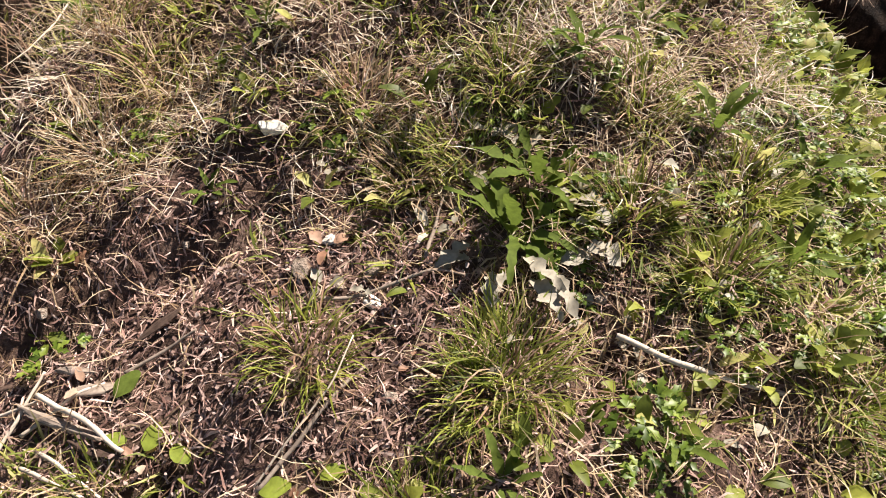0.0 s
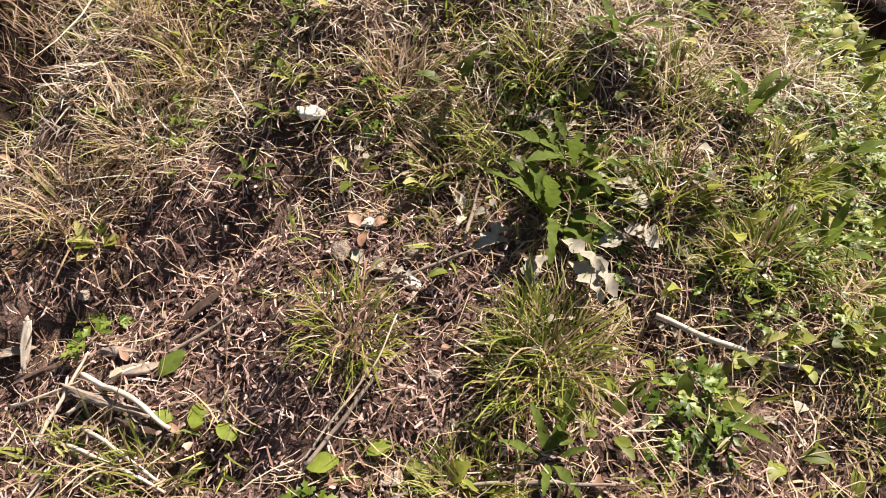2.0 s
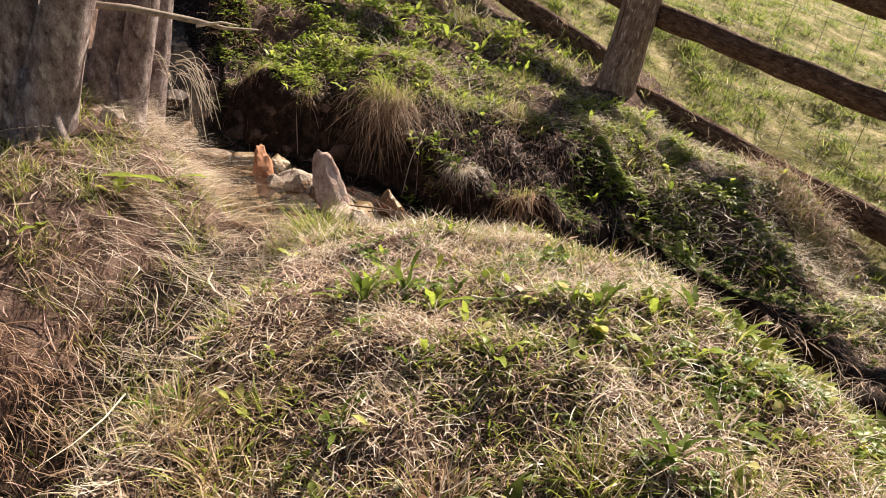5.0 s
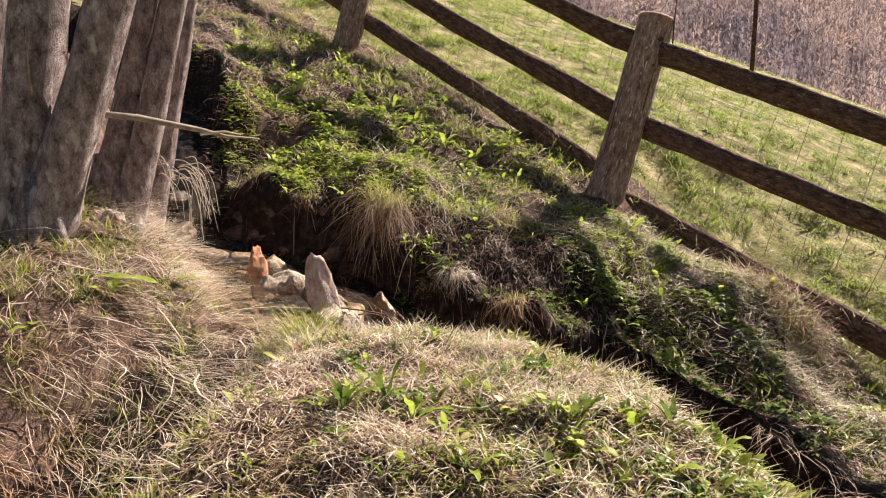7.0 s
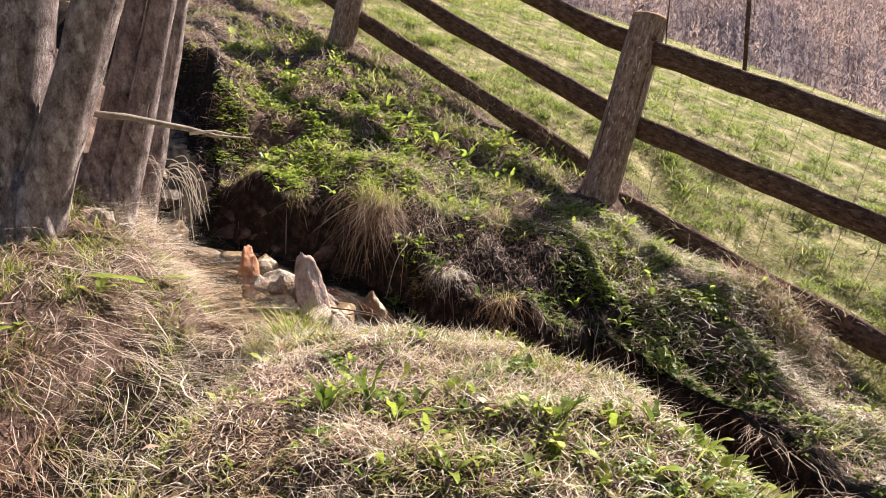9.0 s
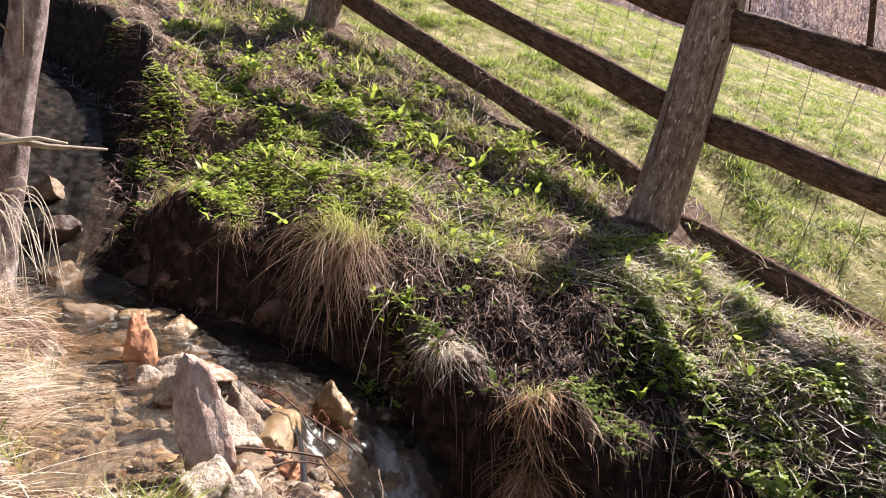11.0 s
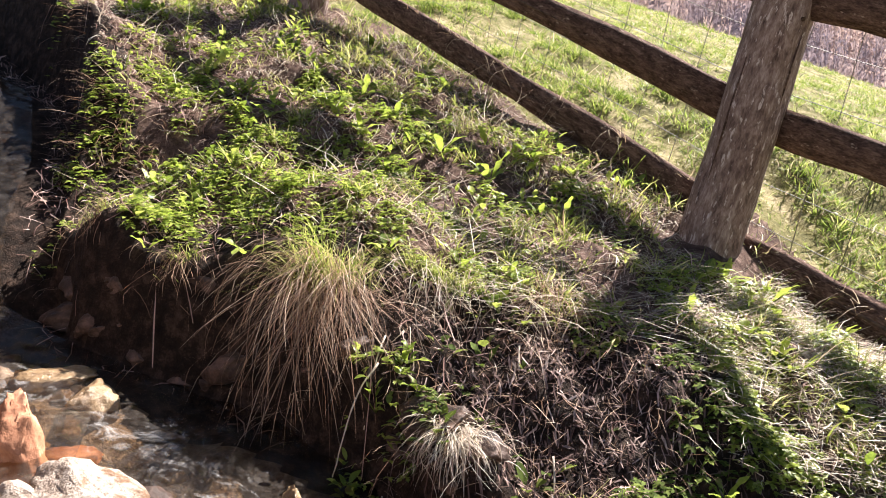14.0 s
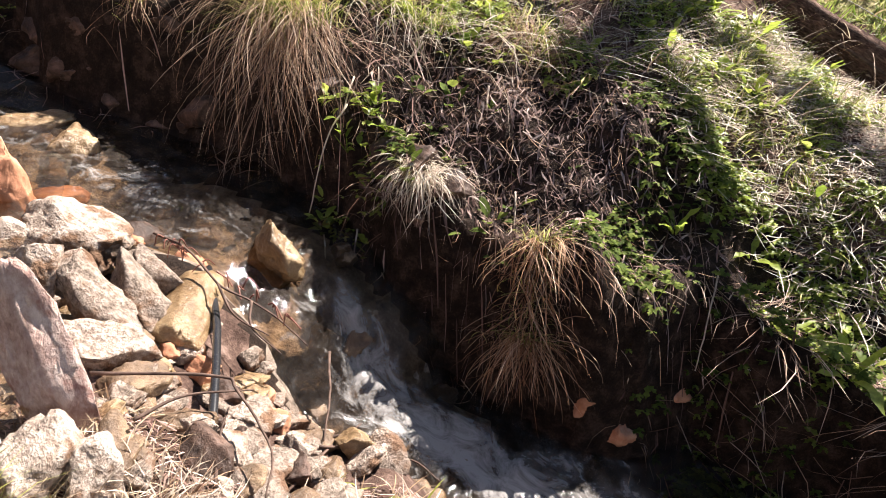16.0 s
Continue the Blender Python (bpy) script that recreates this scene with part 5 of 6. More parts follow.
hanging_tuft(0.175, 3.13, 0.07, 520, (0.06, 0.2), ORANGE_STRAW, "rusty-orange dry grass tussock hanging above the water", 260, 4, 0.8)
hanging_tuft(0.22, 3.66, 0.16, 300, (0.12, 0.24), STRAW_RED, "brown dry grass tussock trailing over bare earth", 80, 5)
hanging_tuft(-0.74, 3.66, 0.08, 60, (0.06, 0.16), STRAW_RED, "thin wisp of dry grass on the dark bank edge", 60, 6)
hanging_tuft(-1.0, 3.80, 0.1, 70, (0.06, 0.16), STRAW_RED, "dry grass fringe on the bank edge upstream", 80, 7)
hanging_tuft(0.7, 2.99, 0.10, 160, (0.08, 0.16), STRAW, "pale dry grass tussock low on the bank", 40, 8)
hanging_tuft(-0.5, 2.47, 0.12, 260, (0.05, 0.11), STRAW, "dry and green grass tuft on the tip of the mound", 260, 9, 1.6)


def ashore(x, y):
    """The place itself, or one moved up the far bank out of the stream."""
    for _ in range(8):
        d, _, side = along(np.array([x]), np.array([y]), STREAM)
        if d[0] > 0.2 or side[0] < 0 and y < 2.6:
            break
        y += 0.04
    return x, y


# ---- broad-leaved plants ----
def dock(x, y, leaves, size, label, seed, up=0.75, name="dock_plant", material=None, wide=0.25, toothed=0.25):
    r = random.Random(seed)
    x, y = ashore(x, y)
    z = ground_at(x, y)
    plant = holder(name, label, "plant", Matrix.Translation((x, y, z)), "leafy plants")
    for k in range(leaves):
        co, faces = leaf_sheet(size * r.uniform(0.65, 1.15), size * wide * r.uniform(0.8, 1.2), r.uniform(0.2, 0.7), 0.3, 0.12, 8 if toothed < 0.4 else 13, size * 0.12, r.random() * 6, toothed)
        co = turned(co, 2 * math.pi * (k + r.uniform(-0.35, 0.35)) / leaves, r.uniform(0.1, up))
        part("leaf", raw_mesh("leaf", co, faces), material or DOCK_SHADE_LEAF, plant)
    return plant


DOCK = "broad-leaved green dock plant growing in short grass"
for k, (x, y, n, s) in enumerate(((0.105, 0.985, 14, 0.09), (0.135, 1.05, 9, 0.08), (-0.22, 1.26, 6, 0.06), (-0.13, 1.36, 5, 0.05), (-0.22, 1.54, 8, 0.062), (-0.15, 1.56, 7, 0.06), (-0.07, 1.58, 6, 0.055),
                                  (0.02, 1.58, 5, 0.05), (0.16, 1.5, 5, 0.07), (0.3, 1.3, 5, 0.065), (0.42, 0.95, 6, 0.07), (0.36, 1.12, 5, 0.06), (0.25, 0.74, 5, 0.05), (0.08, 0.70, 5, 0.045), (-0.08, 1.92, 5, 0.045),
                                  (-0.24, 1.12, 5, 0.04), (-0.27, 1.05, 5, 0.035), (0.48, 1.1, 6, 0.06), (0.2, 1.2, 5, 0.06), (0.33, 1.55, 5, 0.06))):
    dock(x, y, int(n * 1.2), s * 1.1, DOCK, 200 + k, 1.1, wide=0.19, toothed=0.6 if k < 4 else 0.35)
for k, (x, y, n, s) in enumerate(((0.05, 4.35, 6, 0.11), (-0.12, 4.45, 6, 0.12), (0.2, 4.52, 5, 0.10), (-0.3, 4.6, 5, 0.11), (0.28, 4.18, 6, 0.10), (0.86, 4.0, 5, 0.11), (1.0, 3.9, 5, 0.10), (0.75, 4.05, 5, 0.09), (-0.95, 2.2, 3, 0.1), (-0.82, 2.35, 3, 0.07),
                                  (0.8, 3.05, 4, 0.10), (0.49, 3.3, 3, 0.06), (0.62, 3.0, 4, 0.08), (-0.16, 3.42, 4, 0.06), (0.55, 3.75, 4, 0.08))):
    dock(x, y, n, s, "plant with long fresh green leaves on the bank", 300 + k, 1.0, "leafy_plant", LEAF)


for k, (x, y, s, turn) in enumerate(((-0.99, 2.2, 0.15, 0.25), (-0.86, 2.4, 0.1, 1.2), (-1.02, 1.98, 0.07, 2.0))):
    plant = holder("dock_plant", "bright green broad dock leaf on the straw bank", "plant", Matrix.Translation((x, y, ground_at(x, y))), "dock plants")
    for j in range(2):
        co, faces = leaf_sheet(s * (1 - 0.35 * j), s * 0.42, 0.15, 0.2, 0.06, 10, s * 0.1, 60 + k, 0.05)
        part("leaf", raw_mesh("leaf", turned(co, turn + 2.2 * j, -0.35, 1.0, (0, 0, 0.035)), faces), LEAF, plant)


for k, (x, y) in enumerate(((-0.26, 1.55), (-0.21, 1.57), (-0.17, 1.62), (-0.1, 1.53), (-0.05, 1.51), (0.03, 1.65), (0.12, 1.5), (0.06, 1.43), (0.15, 1.45), (0.25, 1.51), (0.3, 1.44), (0.41, 1.55), (-0.01, 1.36), (-0.11, 1.38), (-0.08, 1.88), (-0.21, 1.76), (-0.34, 1.42))):
    dock(x, y, 4, 0.045 + 0.015 * math.sin(k * 7), "fresh light green broad-leaved plant on the mound's crest", 240 + k, 1.2, "leafy_plant", LEAF, 0.26)


for k, (x, y) in enumerate(((-0.65, 4.91), (-0.54, 4.82), (-0.45, 4.54), (-0.48, 5.02), (-0.29, 4.37), (-0.38, 4.32), (-0.48, 4.35), (-0.29, 4.04), (-0.73, 4.44), (-1.29, 4.32), (-0.86, 4.12), (-0.55, 3.8), (-0.72, 4.02), (0.09, 4.14), (0.17, 4.26), (0.21, 4.2),
                            (0.09, 3.95), (0.34, 4.46), (0.04, 4.54), (0.76, 3.64), (0.58, 3.36), (0.3, 3.48), (0.1, 3.54), (0.62, 3.94), (0.84, 3.89), (0.99, 3.81), (0.7, 3.37), (-0.83, 3.66), (-0.56, 3.61))):
    dock(x, y, 3 + k % 3, 0.055 + 0.02 * math.sin(k * 5), "plant with broad oval light green leaves on the bank", 440 + k, 1.0, "leafy_plant", LEAF, 0.42, 0.12)


def leaf_scatter(name, x, y, size, material, label, category, per=4, up=(0.1, 0.9), lift=0.0):
    """Small leafy herbs, past counting."""
    pieces = []
    z = land(x, y)
    r = random.Random(len(x))
    for a, b, c in zip(x, y, z):
        s = r.uniform(*size)
        turn0 = r.random() * 6.3
        for k in range(r.randint(max(1, per - 2), per + 2)):
            co, faces = leaf_sheet(s * r.uniform(0.6, 1.1), s * r.uniform(0.45, 0.65), r.uniform(0.1, 0.6), 0.25, 0.05, 4, s * 0.35, r.random() * 6)
            pieces.append((turned(co, turn0 + k * 2.2, r.uniform(*up), 1.0, (a, b, c + lift * r.random())), faces))
    me = joined(name, pieces)
    me.materials.append(material)
    return tagged(new(name, me), label, category, kind="stuff")


x, y = scatter(-0.7, 1.0, 0.4, 2.2, 2600, lambda x, y: on_mound(x, y) * np.clip(0.22 + 0.9 * x, 0.06, 1) * (0.3 + patchy(x, y, 0.2, 88, 0.35, 0.65)))
leaf_scatter("mound_herbs", x, y, (0.016, 0.042), MOUND_GRASS, "small green herb leaves between the grass on the mound", "herbs", 3)
x, y = scatter(-1.6, 2.2, 2.7, 6.0, 3000, lambda x, y: on_far(x, y, 0.3) * gentle(x, y) * inland(x, y) * bare(x, y) * patchy(x, y, 0.2, 80, 0.42, 0.62))
leaf_scatter("bank_herbs", x, y, (0.016, 0.05), LEAF, "leafy green herbs carpeting the far bank", "herbs", 4, lift=0.03)


x, y = scatter(-0.25, 0.45, 3.5, 3.85, 240, lambda x, y: on_far(x, y, 0.3))
lawn("sweeping_straw", x, y, PALE_STRAW, "long pale straws sweeping along the bank beside the big tussock", "dry grass", (0.14, 0.36), (0.0014, 0.0028), (1.0, 1.5), (0.2, 0.8), toward=-0.45, pull=0.3, lift=0.03)


def cut_leaf(size, seed):
    """A leaf of three deeply cut leaflets: places and triangles."""
    r = random.Random(seed)
    co, faces = [], []
    for turn in (-1.05, 0.0, 1.05):
        l = size * (1.0 if turn == 0 else 0.85) * r.uniform(0.85, 1.1)
        rise = r.uniform(-0.1, 0.25)
        c, d = math.cos(turn), math.sin(turn)
        flat = [(0, 0), (0.4, 0), (0.78, 0), (1, 0), (0.36, 0.3), (0.48, 0.12), (0.74, 0.26), (0.82, 0.09), (0.36, -0.3), (0.48, -0.12), (0.74, -0.26), (0.82, -0.09)]
        off = len(co)
        for u, v in flat:
            z = rise * u - 0.35 * u * u + 0.3 * abs(v)
            co.append((l * (u * c - v * d), l * (u * d + v * c), l * z))
        for i, j, k in ((0, 4, 1), (4, 5, 1), (1, 5, 6), (1, 6, 2), (6, 7, 2), (2, 7, 3), (0, 1, 8), (8, 1, 9), (1, 10, 9), (1, 2, 10), (10, 2, 11), (2, 3, 11)):
            faces.append((off + i, off + j, off + k))
    return np.array(co), np.array(faces)


CUT_LEAVES = [cut_leaf(1.0, k) for k in range(24)]


def cut_herbs(name, x, y, size, material, label, number=26, spread=0.05, dome=0.7, hang=0.0):
    """Low cushions of cut-leaved herbs, past counting; hang: how far they lean down the slope."""
    r = random.Random(len(x) + 17)
    pieces = []
    for a, b in zip(x, y):
        wide = spread * r.uniform(0.55, 1.35)
        leaf = r.uniform(*size)
        for _ in range(int(number * (wide / spread) ** 1.6) + 3):
            w, f = r.random() * 6.283, r.random() ** 0.5
            px, py = a + math.cos(w) * f * wide, b + math.sin(w) * f * wide - hang * r.random()
            up = wide * dome * (1 - f * f) * r.uniform(0.4, 1.2) + 0.012
            co, faces = CUT_LEAVES[r.randrange(24)]
            pieces.append((turned(co, w + r.uniform(-0.9, 0.9), r.uniform(-0.5, 0.6), leaf * r.uniform(0.7, 1.25), (px, py, up)), faces, px, py))
    z = land(np.array([p[2] for p in pieces]), np.array([p[3] for p in pieces]))
    me = joined(name, [(p[0] + np.array((0, 0, h)), p[1]) for p, h in zip(pieces, z)])
    me.materials.append(material)
    return tagged(new(name, me), label, "herbs", kind="stuff")


x, y = scatter(-1.75, -0.75, 3.8, 5.4, 170, lambda x, y: on_far(x, y, 0.22) * (1 - gentle(x, y)))
tussocks("shoulder_straw", x, y, 16, 0.05, STRAW_RED, "dead grass trailing over the upstream shoulder of the bank", "dry grass", (0.05, 0.15), (0.0015, 0.003), (0.5, 1.5), (0.4, 1.4), slope_pull=2.5)
x, y = scatter(-1.75, -0.75, 3.8, 5.4, 120, lambda x, y: on_far(x, y, 0.25) * (1 - gentle(x, y)))
cut_herbs("shoulder_herbs", x, y, (0.014, 0.026), LEAF, "green herb cushions on the upstream shoulder of the bank")
x, y = scatter(-1.5, 1.6, 3.0, 5.4, 820, lambda x, y: on_far(x, y, 0.3) * gentle(x, y) * inland(x, y) * bare(x, y) * (0.12 + patchy(x, y, 0.3, 84, 0.4, 0.6)))
cut_herbs("cut_leaf_herbs", x, y, (0.014, 0.026), LEAF, "cushions of fresh yellow-green cut-leaved herbs on the sunlit bank")
x, y = scatter(-0.6, 0.95, 0.45, 2.0, 640, lambda x, y: on_mound(x, y) * np.clip(0.3 + 1.1 * x, 0.14, 1) * (0.2 + patchy(x, y, 0.16, 86, 0.4, 0.65)) * (1 - 0.8 * barer(x, y)))
cut_herbs("mound_cut_herbs", x, y, (0.011, 0.02), MOUND_LEAF, "small cut-leaved green herbs spread through the mound's grass", 9, 0.035, 0.5)
x, y = scatter(-1.2, -0.1, 3.6, 4.3, 60, lambda x, y: on_far(x, y, 0.3) * gentle(x, y))
cut_herbs("edge_herbs", x, y, (0.013, 0.022), LEAF, "green herb cushions along the bank's edge", 24, 0.045)
# The bank's shade is put into these herbs by the darker leaf.
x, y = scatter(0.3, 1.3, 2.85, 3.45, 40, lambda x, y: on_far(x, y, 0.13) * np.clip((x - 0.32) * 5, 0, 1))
cut_herbs("shade_herbs", x, y, (0.017, 0.03), DOCK_SHADE_LEAF, "ground herbs on the bank, their green darkened to imitate shade", 15, 0.05, 0.6, 0.02)
def sunny(x, y):
    """The dry slope that catches the sun between the shaded bank and the fence."""
    return on_far(x, y, 0.42) * inland(x, y) * np.clip((x - 0.42) * 6, 0, 1) * np.clip((y - 3.2 - 0.25 * (0.8 - x)) * 6, 0, 1)


x, y = scatter(0.42, 1.7, 2.9, 4.1, 330, lambda x, y: sunny(x, y) * patchy(x, y, 0.2, 88, 0.42, 0.58))
cut_herbs("sunny_slope_herbs", x, y, (0.016, 0.028), LEAF, "yellow-green herb cushions on the sunlit slope below the fence", 20, 0.042, 0.55)
x, y = scatter(0.42, 1.7, 2.9, 4.1, 22000, lambda x, y: sunny(x, y) * (0.2 + patchy(x, y, 0.2, 89, 0.3, 0.6)))
lawn("sunny_slope_straw", x, y, PALE_STRAW, "bleached straw lying down the sunlit slope below the fence", "dry grass", (0.03, 0.1), (0.0014, 0.0032), (1.2, 1.75), (-0.3, 0.5), toward=-1.6, pull=1.1, lift=0.05)
# Herbs at the bank's foot get their shade from the leaf colour.
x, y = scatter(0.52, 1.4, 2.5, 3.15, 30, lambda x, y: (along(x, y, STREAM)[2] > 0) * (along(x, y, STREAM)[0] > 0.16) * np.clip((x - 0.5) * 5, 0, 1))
cut_herbs("bank_foot_herbs", x, y, (0.017, 0.03), DOCK_SHADE_LEAF, "herbs hanging low over the stream, shade put into their green", 14, 0.05, 0.7, 0.05)
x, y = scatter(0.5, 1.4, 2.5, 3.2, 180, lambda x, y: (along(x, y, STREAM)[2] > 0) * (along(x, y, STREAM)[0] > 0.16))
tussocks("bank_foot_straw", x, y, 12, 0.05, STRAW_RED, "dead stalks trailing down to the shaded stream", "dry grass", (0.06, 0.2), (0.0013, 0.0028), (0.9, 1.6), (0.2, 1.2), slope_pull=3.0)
# Leaves on the raw earth are coloured darker in place of shade.
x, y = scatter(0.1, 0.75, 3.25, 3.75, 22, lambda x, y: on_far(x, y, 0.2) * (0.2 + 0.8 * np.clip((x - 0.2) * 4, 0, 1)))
cut_herbs("bare_earth_herbs", x, y, (0.016, 0.028), DOCK_SHADE_LEAF, "scattered herbs on bare earth, shade painted into their leaves", 12, 0.045, 0.5)
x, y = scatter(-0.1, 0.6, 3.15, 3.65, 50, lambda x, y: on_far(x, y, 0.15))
leaf_scatter("bare_earth_leaves", x, y, (0.022, 0.05), DOCK_SHADE_LEAF, "single leaves growing from bare earth, coloured darker as shade", "herbs", 2, (0.0, 0.9))
x, y = scatter(-0.2, 0.9, 3.02, 3.7, 9000, lambda x, y: on_far(x, y, 0.14) * (0.05 + rawness(x, y)))
bits("bare_earth_litter", x, y, LEAF_CRUMB, "dark brown scraps and crumbs of earth on the raw bank", "plant litter", (0.008, 0.035), (0.001, 0.005), 0.02)
x, y = scatter(-0.2, 0.9, 3.02, 3.7, 1900, lambda x, y: on_far(x, y, 0.14) * (0.12 + rawness(x, y)))
lawn("root_tangle", x, y, STRAW_RED, "thin brown roots and dead stalks tangled over bare earth", "dry grass", (0.03, 0.11), (0.0007, 0.0016), (0.9, 1.9), (-0.8, 1.2), toward=-1.4, pull=1.3, lift=0.025)
x, y = scatter(-0.2, 1.2, 2.9, 3.7, 260, lambda x, y: on_far(x, y, 0.14) * (0.3 + rawness(x, y)))
lawn("raw_stalks", x, y, STRAW_RED, "pale dead stalks lying across bare earth", "dry grass", (0.05, 0.16), (0.001, 0.0019), (0.9, 1.7), (-0.5, 0.9), toward=-1.1, pull=0.9, lift=0.025)
x, y = scatter(-0.9, 0.9, 3.0, 3.7, 800, lambda x, y: on_far(x, y, 0.12) * (along(x, y, STREAM)[0] < 0.5) * (1 - gentle(x, y)))
lawn("wall_roots", x, y, STRAW_RED, "thin rootlets hanging down the dark stream bank", "roots", (0.03, 0.12), (0.0008, 0.0018), (1.2, 2.0), (0.4, 1.2), toward=-1.57, pull=0.9)
for k, (x, y, s) in enumerate(((-0.4, 4.41, 0.1), (-0.3, 4.28, 0.11), (-0.49, 4.46, 0.1), (-0.45, 4.76, 0.12), (-0.86, 4.07, 0.08), (-0.04, 3.74, 0.09), (0.1, 3.68, 0.07), (-0.86, 4.62, 0.09), (0.35, 3.72, 0.07), (0.69, 4.03, 0.1), (0.49, 3.29, 0.07), (0.72, 3.18, 0.08), (0.72, 2.9, 0.1), (-0.13, 3.38, 0.05), (0.68, 3.33, 0.08))):
    dock(x, y, 5, s, "plant with long fresh green leaves on the bank", 340 + k, 1.0, "leafy_plant", LEAF)


def herb_clump(x, y, size, seed):
    """A mound of small cut leaves on short stems."""
    r = random.Random(seed)
    x, y = ashore(x, y)
    z = ground_at(x, y)
    plant = holder("herb_clump", "low bushy clump of fresh green herb leaves on the bank", "plant", Matrix.Translation((x, y, z)), "herb clumps")
    pieces = []
    for k in range(55):
        a, f = r.random() * 6.283, r.random() ** 0.5
        px, py, pz = math.cos(a) * f * size, math.sin(a) * f * size, size * (0.15 + 0.65 * (1 - f * f)) * r.uniform(0.4, 1.2)
        co, faces = CUT_LEAVES[r.randrange(24)]
        pieces.append((turned(co, a + r.uniform(-0.8, 0.8), r.uniform(-0.4, 0.6), r.uniform(0.014, 0.027), (px, py, pz + land(x + px, y + py) - z)), faces))
    # Clumps low on the bank take the darker leaf to imitate shade.
    tagged(part("foliage", joined("foliage", pieces), DOCK_SHADE_LEAF if y < 3.36 and x < 0.6 or y < 3.2 else LEAF, plant), kind="stuff")
    pieces = [tube([(0, 0, -0.01), (math.cos(a) * size * 0.35, math.sin(a) * size * 0.35, size * 0.45)], [0.0016, 0.001], 4) for a in (0.3, 1.8, 3.3, 4.9)]
    for bm in pieces:
        part("stem", bm, LEAF, plant)
    return plant


for k, (x, y) in enumerate(((-0.65, 3.88), (-0.8, 3.84), (-1.07, 5.08), (-1.02, 4.03), (-1.2, 4.11), (0.1, 4.19), (0.03, 4.24), (-1.08, 4.6), (-0.79, 4.04), (0.57, 3.37), (0.56, 3.55), (-1.31, 4.21), (0.78, 4.0), (-0.65, 4.85), (-0.66, 4.0), (0.53, 3.87), (-0.88, 3.74), (-0.22, 3.37), (0.62, 3.41), (0.45, 3.33),
                            (0.38, 3.25), (0.42, 3.13), (0.3, 3.05), (0.57, 2.98), (0.66, 3.03), (0.82, 3.26), (0.81, 3.07), (0.59, 2.88), (0.69, 2.84), (0.87, 3.19), (0.95, 3.3), (1.05, 3.15), (1.0, 2.95), (0.93, 3.45), (1.1, 3.4), (0.27, 3.53), (-0.11, 3.25), (0.63, 3.15))):
    herb_clump(x, y, 0.045 + 0.03 * ((k * 37) % 10) / 10, 700 + k)
# distinct green tufts and withered leaves near the start of the way
def grass_tuft(x, y, number, spread, tall, material, label, seed):
    r = np.random.default_rng(seed)
    z = ground_at(x, y)
    root = holder("grass_tuft", label, "grass tuft", Matrix.Translation((x, y, z)), "grass tufts")
    ang, far = r.uniform(0, 2 * np.pi, number), np.sqrt(r.random(number))
    px, py = np.cos(ang) * far * spread, np.sin(ang) * far * spread
    for name, mat, some in (("foliage", material, slice(None, None)), ("withered_foliage", STRAW_RED if material is not STRAW else MOUND_GRASS, slice(0, number // 3))):
        lift = 0.15 + (0.9 if name == "foliage" else 1.3) * far[some] * r.random(number)[some]
        count = len(px[some])
        me = blade_mesh(name, px[some], py[some], land(x + px[some], y + py[some]) - z - 0.003, r.uniform(*tall, count), r.uniform(0.0012, 0.0028, count), ang[some] + r.normal(0, 0.6, count), lift, r.uniform(0.4, 1.6, count), 4)
        tagged(part(name, me, mat, root, "" if name == "foliage" else "withered straw-coloured foliage"), kind="stuff")
    return root


for k, (x, y, n, s, tall) in enumerate(((0.095, 0.82, 260, 0.05, (0.05, 0.09)), (0.06, 0.79, 160, 0.035, (0.04, 0.08)), (-0.13, 0.84, 180, 0.045, (0.04, 0.075)), (0.05, 1.09, 180, 0.04, (0.04, 0.08)), (0.24, 1.0, 200, 0.04, (0.04, 0.08)), (0.0, 0.68, 160, 0.04, (0.03, 0.06)),
                                        (0.33, 0.92, 200, 0.045, (0.04, 0.08)), (0.38, 1.04, 180, 0.045, (0.04, 0.08)), (0.27, 1.15, 180, 0.04, (0.04, 0.08)), (0.1, 1.18, 160, 0.04, (0.04, 0.08)), (-0.33, 0.70, 120, 0.04, (0.03, 0.06)), (0.45, 0.8, 180, 0.04, (0.04, 0.07)))):
    grass_tuft(x, y, n, s, tall, MOUND_GRASS, "fresh green grass tuft fanning out on the mound", 500 + k)
for k, (x, y) in enumerate(((0.3, 4.15), (0.27, 4.1), (-0.63, 4.46), (-0.15, 4.52), (-0.32, 4.79), (0.73, 3.79), (-0.65, 4.3), (0.53, 3.56), (-0.04, 4.66), (0.25, 4.6), (-0.02, 4.44), (0.24, 3.74), (0.79, 3.8), (0.84, 3.63), (0.68, 3.61), (0.98, 3.71), (0.85, 3.49))):
    grass_tuft(x, y, 100, 0.045, (0.05, 0.11), GRASS_GREEN, "bright green grass tuft standing on the bank", 580 + k)
for k, (x, y, n, s, tall) in enumerate(((-0.42, 1.12, 130, 0.05, (0.05, 0.1)), (-0.36, 1.22, 120, 0.05, (0.05, 0.1)), (-0.5, 1.02, 110, 0.05, (0.05, 0.1)), (-0.08, 1.16, 200, 0.045, (0.04, 0.08)), (-0.02, 1.07, 160, 0.04, (0.03, 0.07)), (-0.45, 1.3, 120, 0.05, (0.05, 0.1)))):
    grass_tuft(x, y, n, s, tall, STRAW, "bleached dry grass tuft with arching blades on the mound", 540 + k)
